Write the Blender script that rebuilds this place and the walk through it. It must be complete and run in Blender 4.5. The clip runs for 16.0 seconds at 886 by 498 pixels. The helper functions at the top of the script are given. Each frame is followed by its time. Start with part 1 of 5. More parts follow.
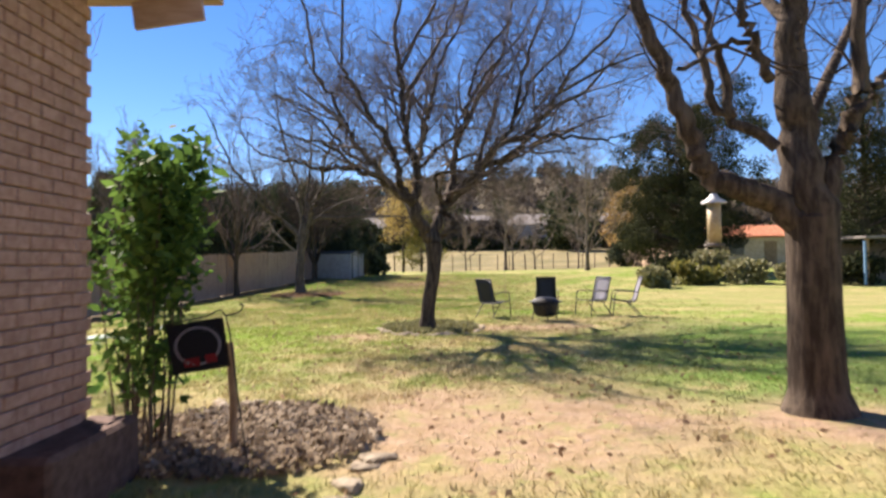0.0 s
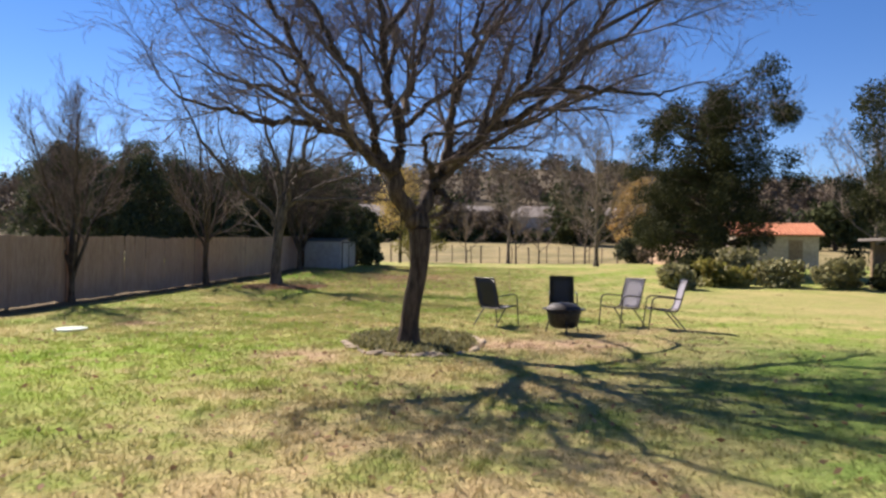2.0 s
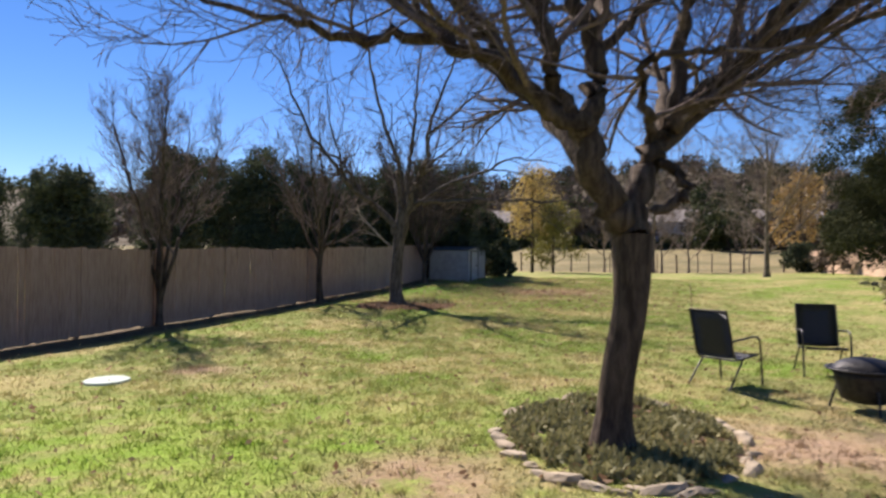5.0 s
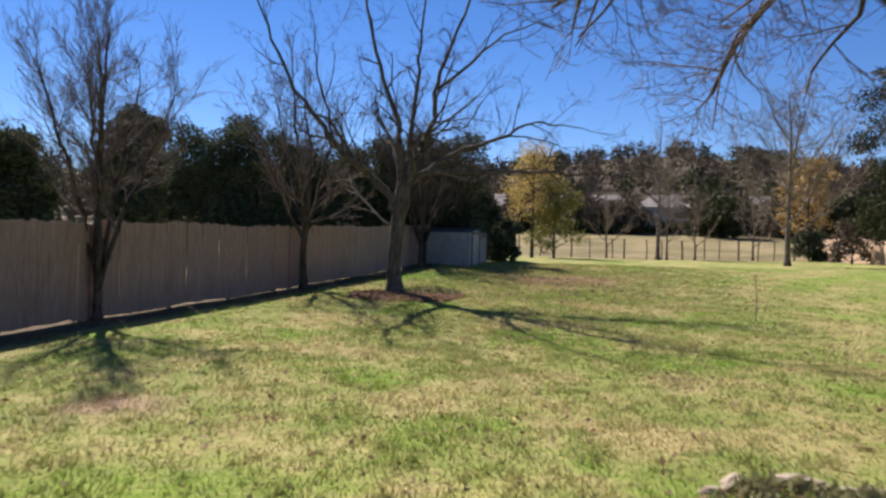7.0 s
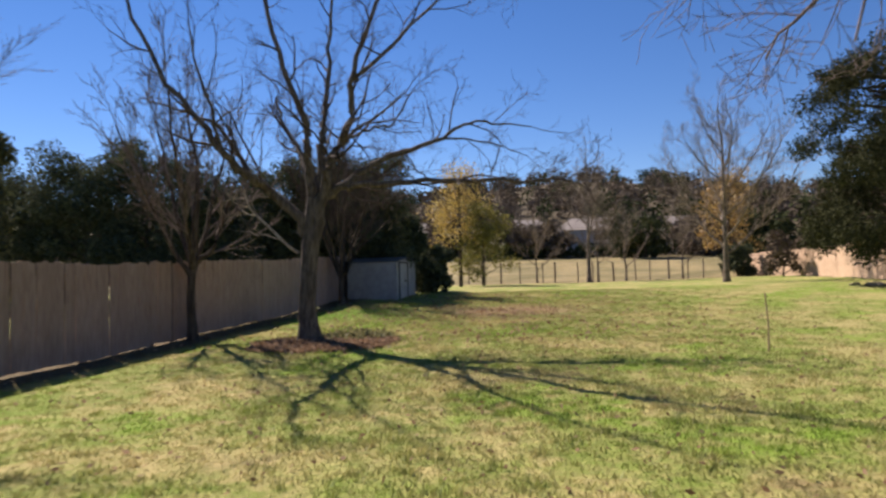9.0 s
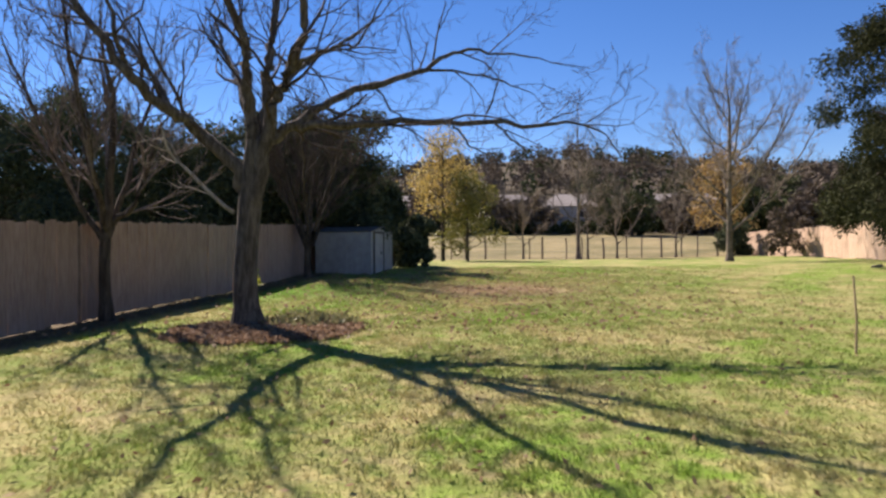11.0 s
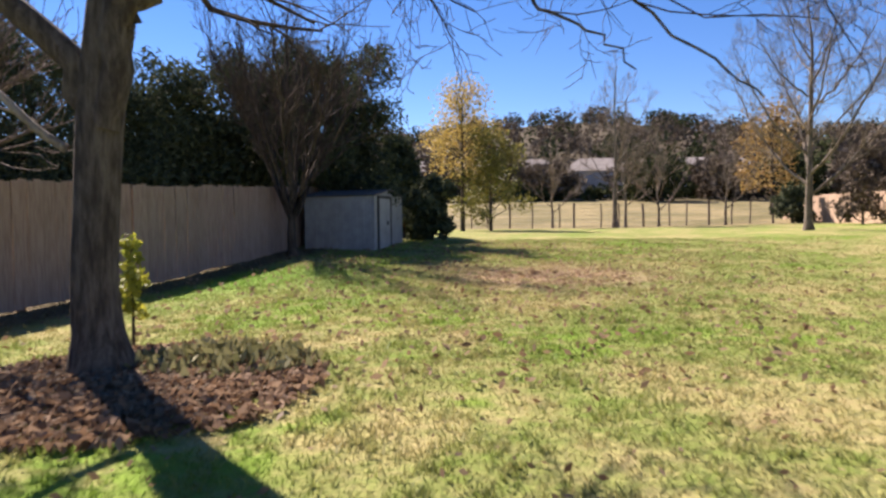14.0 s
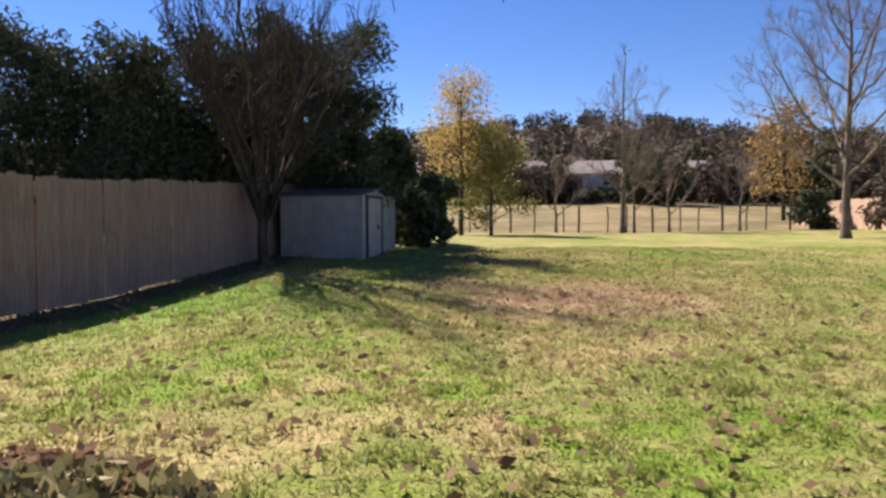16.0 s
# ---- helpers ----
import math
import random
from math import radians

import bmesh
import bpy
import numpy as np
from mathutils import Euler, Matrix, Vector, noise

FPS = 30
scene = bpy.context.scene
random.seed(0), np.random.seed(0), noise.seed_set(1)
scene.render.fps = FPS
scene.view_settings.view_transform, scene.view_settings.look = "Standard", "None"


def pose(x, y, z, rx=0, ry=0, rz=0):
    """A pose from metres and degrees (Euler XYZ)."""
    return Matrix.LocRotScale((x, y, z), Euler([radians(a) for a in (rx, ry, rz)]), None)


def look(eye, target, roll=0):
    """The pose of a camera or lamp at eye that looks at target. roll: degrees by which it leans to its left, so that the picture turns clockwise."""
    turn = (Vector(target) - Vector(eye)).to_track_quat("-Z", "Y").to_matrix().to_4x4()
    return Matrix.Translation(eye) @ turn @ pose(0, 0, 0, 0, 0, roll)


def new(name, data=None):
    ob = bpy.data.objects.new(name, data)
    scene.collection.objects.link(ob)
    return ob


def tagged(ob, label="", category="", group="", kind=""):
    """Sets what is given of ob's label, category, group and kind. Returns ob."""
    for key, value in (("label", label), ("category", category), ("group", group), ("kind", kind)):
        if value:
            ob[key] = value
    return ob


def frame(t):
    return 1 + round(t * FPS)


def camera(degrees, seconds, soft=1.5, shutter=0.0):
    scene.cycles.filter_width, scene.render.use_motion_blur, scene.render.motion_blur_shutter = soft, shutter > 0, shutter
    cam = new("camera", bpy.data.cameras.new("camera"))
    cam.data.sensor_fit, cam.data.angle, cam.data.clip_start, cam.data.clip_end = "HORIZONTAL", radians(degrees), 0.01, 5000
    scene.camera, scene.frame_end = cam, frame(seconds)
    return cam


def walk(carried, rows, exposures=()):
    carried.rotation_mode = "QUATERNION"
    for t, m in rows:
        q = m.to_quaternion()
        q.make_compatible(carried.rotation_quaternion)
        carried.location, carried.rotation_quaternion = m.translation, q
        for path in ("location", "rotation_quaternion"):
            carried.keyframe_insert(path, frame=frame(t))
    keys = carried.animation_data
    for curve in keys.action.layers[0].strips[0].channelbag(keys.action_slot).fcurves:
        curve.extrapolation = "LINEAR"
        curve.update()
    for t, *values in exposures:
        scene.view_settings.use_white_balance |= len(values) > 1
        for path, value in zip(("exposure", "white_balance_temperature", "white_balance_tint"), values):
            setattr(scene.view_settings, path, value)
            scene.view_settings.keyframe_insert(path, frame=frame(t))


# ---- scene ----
cam = camera(67.3, 16.0, soft=2.6, shutter=0.5)
PATH = [
    (0, (-0.109, -0.298, 1.49), (-0.09, 1.701, 1.538), -0.7),
    (0.5, (-0.144, 0.655, 1.498), (-0.113, 2.651, 1.622), -1.3),
    (1, (-0.061, 1.58, 1.5), (0.014, 3.575, 1.611), 0.1),
    (1.5, (-0.024, 2.408, 1.526), (-0.003, 4.407, 1.59), 0.6),
    (2, (0.119, 3.306, 1.543), (0.134, 5.306, 1.563), 0.9),
    (2.5, (0.082, 4.131, 1.578), (0.068, 6.131, 1.573), 0.4),
    (3, (0.018, 4.875, 1.618), (-0.088, 6.872, 1.618), -0.0),
    (3.5, (-0.116, 5.619, 1.64), (-0.313, 7.609, 1.662), 0.6),
    (4, (-0.304, 6.317, 1.684), (-0.577, 8.298, 1.701), -0.3),
    (4.5, (-0.48, 7.237, 1.665), (-0.762, 9.217, 1.725), 1.1),
    (5, (-0.758, 7.899, 1.702), (-1.114, 9.867, 1.739), 0.6),
    (5.2, (-0.862, 8.158, 1.692), (-1.226, 10.124, 1.691), 0.5),
    (7.3, (-2.043, 11.766, 1.648), (-2.353, 13.742, 1.631), 1.4),
    (7.5, (-2.109, 12.161, 1.633), (-2.396, 14.137, 1.532), 0.3),
    (8, (-2.354, 13.056, 1.638), (-2.591, 15.042, 1.61), 0.2),
    (8.5, (-2.537, 13.867, 1.635), (-2.742, 15.856, 1.682), -1.3),
    (9, (-2.634, 14.844, 1.602), (-2.713, 16.84, 1.685), -1.4),
    (9.2, (-2.71, 15.249, 1.573), (-2.764, 17.248, 1.602), -1.7),
    (11.3, (-2.72, 18.623, 1.519), (-2.75, 20.623, 1.516), -0.1),
    (11.5, (-2.756, 19.004, 1.518), (-2.829, 21.002, 1.481), -0.5),
    (12, (-2.756, 19.992, 1.532), (-2.759, 21.992, 1.517), -0.2),
    (12.5, (-2.833, 21.052, 1.526), (-2.87, 23.051, 1.509), 0.0),
    (13, (-2.882, 21.907, 1.518), (-2.951, 23.904, 1.44), 0.5),
    (13.5, (-2.931, 22.832, 1.514), (-3.009, 24.83, 1.455), 0.5),
    (14, (-2.987, 23.681, 1.571), (-3.063, 25.678, 1.481), -0.6),
    (14.5, (-3.065, 24.451, 1.641), (-3.121, 26.45, 1.58), 0.0),
    (15, (-3.148, 25.337, 1.611), (-3.197, 27.335, 1.549), -1.4),
    (15.5, (-3.225, 26.16, 1.666), (-3.253, 28.16, 1.619), -0.6),
    (16, (-3.269, 26.72, 1.631), (-3.325, 28.717, 1.547), -0.1),
]
walk(cam, [(t, look(eye, target, roll)) for t, eye, target, roll in PATH], [(0.0, 1.58, 6800, 18), (0.5, 1.34, 6950, 19), (1.0, 1.3, 6900, 19), (2.5, 1.27, 6700, 19), (4.0, 1.22, 6500, 20), (5.0, 1.14, 6500, 20), (8.0, 1.02, 6400, 18), (8.5, 1.03, 6950, 19), (9.0, 1.04, 6900, 20), (11.5, 1.32, 6550, 20), (12.0, 1.6, 6750, 22), (13.0, 1.36, 6800, 22), (13.5, 1.45, 6800, 22), (14.0, 1.42, 6700, 22), (14.5, 1.26, 6900, 23), (15.0, 1.33, 6800, 24), (15.5, 1.1, 6750, 25), (16.0, 1.26, 6750, 25)])


# ---- light ----
SUN_DIR = Vector((-0.63, 0.78, 0.92)).normalized()
sun = new("sun", bpy.data.lights.new("sun", "SUN"))
sun.data.energy, sun.data.angle, sun.data.color = 5.0, radians(0.6), (1.0, 0.93, 0.82)
sun.matrix_world = look((0, 0, 40), (-SUN_DIR.x, -SUN_DIR.y, 40 - SUN_DIR.z))
world = bpy.data.worlds.new("sky")
scene.world = world
world.use_nodes = True
sky = world.node_tree.nodes.new("ShaderNodeTexSky")
sky.sky_type, sky.sun_disc = "NISHITA", False
sky.sun_elevation, sky.sun_rotation = math.asin(SUN_DIR.z), math.atan2(SUN_DIR.x, SUN_DIR.y)
sky.altitude, sky.air_density, sky.dust_density, sky.ozone_density = 300, 0.9, 0.0, 3.5
background = world.node_tree.nodes["Background"]
background.inputs[1].default_value = 0.06
deep = world.node_tree.nodes.new("ShaderNodeHueSaturation")
deep.inputs["Hue"].default_value, deep.inputs["Saturation"].default_value = 0.508, 1.25
world.node_tree.links.new(sky.outputs[0], deep.inputs["Color"])
world.node_tree.links.new(deep.outputs[0], background.inputs[0])


# ---- materials ----
class Nodes:
    """Short hand for one material's node tree."""

    def __init__(self, name):
        self.mat = bpy.data.materials.new(name)
        self.mat.use_nodes = True
        self.nt = self.mat.node_tree
        self.bsdf = self.nt.nodes["Principled BSDF"]
        self.out = self.nt.nodes["Material Output"]
        self.pos = self.nt.nodes.new("ShaderNodeNewGeometry").outputs["Position"]

    def link(self, a, b):
        self.nt.links.new(a, b)

    def put(self, socket, value):
        if isinstance(value, bpy.types.NodeSocket):
            self.link(value, socket)
        elif isinstance(value, (tuple, list)) and len(value) == 3 and socket.type == "RGBA":
            socket.default_value = (*value, 1)
        else:
            socket.default_value = value

    def noise(self, scale, detail=3.0, rough=0.6, vector=None, stretch=None):
        n = self.nt.nodes.new("ShaderNodeTexNoise")
        n.inputs["Scale"].default_value, n.inputs["Detail"].default_value, n.inputs["Roughness"].default_value = scale, detail, rough
        v = vector or self.pos
        if stretch:
            m = self.nt.nodes.new("ShaderNodeVectorMath")
            m.operation = "MULTIPLY"
            self.put(m.inputs[0], v)
            m.inputs[1].default_value = stretch
            v = m.outputs[0]
        self.link(v, n.inputs["Vector"])
        return n.outputs[0]

    def ramp(self, value, low, high, a=0.0, b=1.0):
        n = self.nt.nodes.new("ShaderNodeMapRange")
        n.interpolation_type = "SMOOTHSTEP"
        for k, v in zip((0, 1, 2, 3, 4), (value, low, high, a, b)):
            self.put(n.inputs[k], v)
        return n.outputs[0]

    def math(self, op, a, b=0.0):
        n = self.nt.nodes.new("ShaderNodeMath")
        n.operation = op
        self.put(n.inputs[0], a)
        self.put(n.inputs[1], b)
        return n.outputs[0]

    def mix(self, fac, a, b):
        n = self.nt.nodes.new("ShaderNodeMix")
        n.data_type = "RGBA"
        self.put(n.inputs[0], fac)
        self.put(n.inputs[6], a)
        self.put(n.inputs[7], b)
        return n.outputs[2]

    def spot(self, x, y, r, soft):
        d = self.nt.nodes.new("ShaderNodeVectorMath")
        d.operation = "MULTIPLY_ADD"
        self.link(self.pos, d.inputs[0])
        d.inputs[1].default_value, d.inputs[2].default_value = (1, 1, 0), (-x, -y, 0)
        n = self.nt.nodes.new("ShaderNodeVectorMath")
        n.operation = "LENGTH"
        self.link(d.outputs[0], n.inputs[0])
        return self.ramp(n.outputs["Value"], r - soft, r + soft, 1.0, 0.0)

    def island(self):
        return self.nt.nodes.new("ShaderNodeNewGeometry").outputs["Random Per Island"]

    def each(self):
        return self.nt.nodes.new("ShaderNodeObjectInfo").outputs["Random"]

    def finish(self, color, rough=0.8, bump=None, depth=0.01, metal=0.0, spec=0.3):
        self.put(self.bsdf.inputs["Base Color"], color)
        self.put(self.bsdf.inputs["Roughness"], rough)
        self.put(self.bsdf.inputs["Metallic"], metal)
        self.put(self.bsdf.inputs["Specular IOR Level"], spec)
        if bump is not None:
            n = self.nt.nodes.new("ShaderNodeBump")
            n.inputs["Distance"].default_value = depth
            self.link(bump, n.inputs["Height"])
            self.link(n.outputs[0], self.bsdf.inputs["Normal"])
        return self.mat

    def translucent(self, color, share):
        t = self.nt.nodes.new("ShaderNodeBsdfTranslucent")
        self.put(t.inputs["Color"], color)
        m = self.nt.nodes.new("ShaderNodeMixShader")
        m.inputs[0].default_value = share
        self.link(self.bsdf.outputs[0], m.inputs[1])
        self.link(t.outputs[0], m.inputs[2])
        self.link(m.outputs[0], self.out.inputs["Surface"])
        return self.mat


GREEN, STRAW, DIRT = (0.165, 0.228, 0.042), (0.415, 0.345, 0.155), (0.40, 0.27, 0.19)


def lawn_colour(n):
    """Winter lawn: green and straw in patches, bare soil where it is worn, painted-in shade of trees and board fence,
    dry pasture beyond the wire fence.
    """
    patch = n.ramp(n.noise(0.55, 5, 0.7), 0.40, 0.62)
    fine = n.ramp(n.noise(5.0, 3, 0.7), 0.35, 0.68)
    c = n.mix(n.math("ADD", n.math("MULTIPLY", patch, 0.62), n.math("MULTIPLY", fine, 0.38)), GREEN, STRAW)
    lush = n.math("MULTIPLY", n.ramp(n.noise(0.3, 3, 0.6), 0.5, 0.62), n.ramp(n.noise(3.1, 3, 0.6), 0.35, 0.6))
    c = n.mix(n.math("MULTIPLY", lush, 0.85), c, (0.155, 0.27, 0.026))
    bright = n.math("MULTIPLY", n.spot(-3.8, 12.0, 3.0, 2.5), n.ramp(n.noise(2.3, 3, 0.65), 0.36, 0.56))
    c = n.mix(n.math("MULTIPLY", bright, 0.7), c, (0.20, 0.33, 0.026))
    dry = n.math("MULTIPLY", n.math("MAXIMUM", n.spot(1.2, 8.0, 4.5, 2.5), n.spot(3.5, 14.5, 2.5, 1.5)), n.ramp(n.noise(1.1, 4, 0.7), 0.3, 0.62))
    c = n.mix(n.math("MULTIPLY", dry, 0.75), c, (0.37, 0.285, 0.155))
    c = n.mix(n.math("MULTIPLY", n.spot(13.5, 25.0, 6.0, 4.0), 0.6), c, (0.32, 0.28, 0.12))
    brown = n.math("MULTIPLY", n.ramp(n.noise(0.8, 4, 0.7), 0.56, 0.7), n.ramp(n.noise(4.3, 3, 0.7), 0.35, 0.65))
    c = n.mix(n.math("MULTIPLY", brown, 0.6), c, (0.27, 0.185, 0.10))
    strip = n.math("MULTIPLY", n.spot(-8.0, 37.0, 2.6, 2.0), 0.85)
    c = n.mix(strip, c, (0.14, 0.29, 0.03))
    # Lush grass, coloured darker as well to deepen the bare crown's shadow.
    crown_shade = n.math("MULTIPLY", n.math("MAXIMUM", n.spot(4.8, 9.3, 2.4, 1.6), n.math("MAXIMUM", n.spot(6.5, 12.0, 2.6, 1.8), n.spot(3.7, 7.5, 1.5, 1.0))), n.ramp(n.noise(1.6, 4, 0.7), 0.28, 0.52))
    c = n.mix(n.math("MULTIPLY", crown_shade, 0.85), c, (0.10, 0.19, 0.032))
    wear_and_shade = None
    # Worn soil, except the last spot, which paints the evergreens' shadow in brown.
    for x, y, r, soft in ((0.3, 5.3, 1.5, 0.9), (1.3, 6.0, 1.2, 0.9), (-0.2, 6.6, 0.8, 0.7), (-1.8, 12.8, 0.7, 0.6), (1.4, 14.2, 0.9, 0.7), (2.6, 14.4, 0.8, 0.7), (-6.0, 16.9, 0.5, 0.5), (3.4, 5.6, 0.9, 0.6), (-1.4, 37.0, 2.0, 1.6)):
        s = n.spot(x, y, r, soft)
        wear_and_shade = s if wear_and_shade is None else n.math("MAXIMUM", wear_and_shade, s)
    rag = n.ramp(n.noise(1.9, 5, 0.75), 0.33, 0.52)
    c = n.mix(n.math("MULTIPLY", n.math("MULTIPLY", wear_and_shade, rag), 0.9), c, n.mix(fine, DIRT, (0.30, 0.2, 0.12)))
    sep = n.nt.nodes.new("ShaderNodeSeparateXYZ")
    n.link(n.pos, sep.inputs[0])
    # Dark strip along the board fence's foot, its cast shadow put into the colour.
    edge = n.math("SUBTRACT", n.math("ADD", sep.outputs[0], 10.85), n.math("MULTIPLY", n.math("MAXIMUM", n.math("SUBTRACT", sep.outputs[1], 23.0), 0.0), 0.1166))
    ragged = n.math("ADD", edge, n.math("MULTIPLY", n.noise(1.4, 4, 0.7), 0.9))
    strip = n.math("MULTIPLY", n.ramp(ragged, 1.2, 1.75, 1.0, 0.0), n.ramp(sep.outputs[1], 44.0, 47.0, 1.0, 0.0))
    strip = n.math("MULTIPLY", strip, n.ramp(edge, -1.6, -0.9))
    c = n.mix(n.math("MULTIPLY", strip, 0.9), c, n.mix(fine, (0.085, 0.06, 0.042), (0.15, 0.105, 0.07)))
    far = n.ramp(sep.outputs[1], 69.5, 72.0)
    pasture = n.mix(n.ramp(n.noise(0.16, 5, 0.7), 0.35, 0.65), (0.29, 0.235, 0.12), (0.145, 0.13, 0.058))
    c = n.mix(far, c, pasture)
    soil = n.math("MULTIPLY", n.ramp(sep.outputs[1], 66.5, 69.5), n.ramp(sep.outputs[1], 70.5, 71.5, 1.0, 0.0))
    c = n.mix(n.math("MULTIPLY", soil, 0.75), c, (0.27, 0.18, 0.11))
    woods = n.ramp(sep.outputs[1], 128.0, 136.0)
    return n.mix(woods, c, n.mix(n.noise(0.05, 4, 0.6), (0.06, 0.05, 0.032), (0.095, 0.075, 0.05)))


def material_lawn():
    n = Nodes("lawn")
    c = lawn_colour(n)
    c = n.mix(n.math("MULTIPLY", n.ramp(n.noise(38.0, 2, 0.6), 0.45, 0.75), 0.45), c, (0.10, 0.085, 0.04))
    return n.finish(c, 0.95, n.noise(7.0, 5, 0.75), 0.08, spec=0.1)


def material_blade():
    n = Nodes("grass_blade")
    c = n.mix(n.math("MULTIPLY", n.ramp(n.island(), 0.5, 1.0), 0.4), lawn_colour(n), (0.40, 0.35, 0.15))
    n.finish(c, 0.6, spec=0.2)
    return n.translucent(c, 0.35)


def material_bark(name, dark, light, scale=9.0):
    n = Nodes(name)
    ridges = n.noise(scale, 5, 0.7, stretch=(1.6, 1.6, 0.28))
    c = n.mix(n.ramp(ridges, 0.35, 0.7), dark, light)
    c = n.mix(n.math("MULTIPLY", n.ramp(n.noise(2.2, 3), 0.55, 0.7), 0.5), c, (light[0] * 1.25, light[1] * 1.25, light[2] * 1.2))
    return n.finish(c, 0.92, ridges, 0.03, spec=0.12)


def material_leaf(name, a, b, share=0.3, rough=0.55, spec=0.3):
    n = Nodes(name)
    c = n.mix(n.island(), a, b)
    c = n.mix(n.math("MULTIPLY", n.noise(0.7, 2), 0.5), c, (a[0] * 0.7, a[1] * 0.7, a[2] * 0.7))
    n.finish(c, rough, spec=spec)
    return n.translucent(c, share)


def material_plain(name, a, b, scale=6.0, rough=0.7, bump=0.003, metal=0.0, spec=0.3, stretch=None, vary=0.0):
    n = Nodes(name)
    grain = n.noise(scale, 4, 0.65, stretch=stretch)
    c = n.mix(n.ramp(grain, 0.3, 0.7), a, b)
    c = n.mix(n.math("MULTIPLY", n.ramp(n.noise(scale * 0.17, 3), 0.5, 0.75), 0.35), c, (a[0] * 0.6, a[1] * 0.6, a[2] * 0.6))
    if vary:
        c = n.mix(n.math("MULTIPLY", n.each(), vary), c, (b[0] * 0.55, b[1] * 0.5, b[2] * 0.45))
    return n.finish(c, rough, grain, bump, metal, spec)


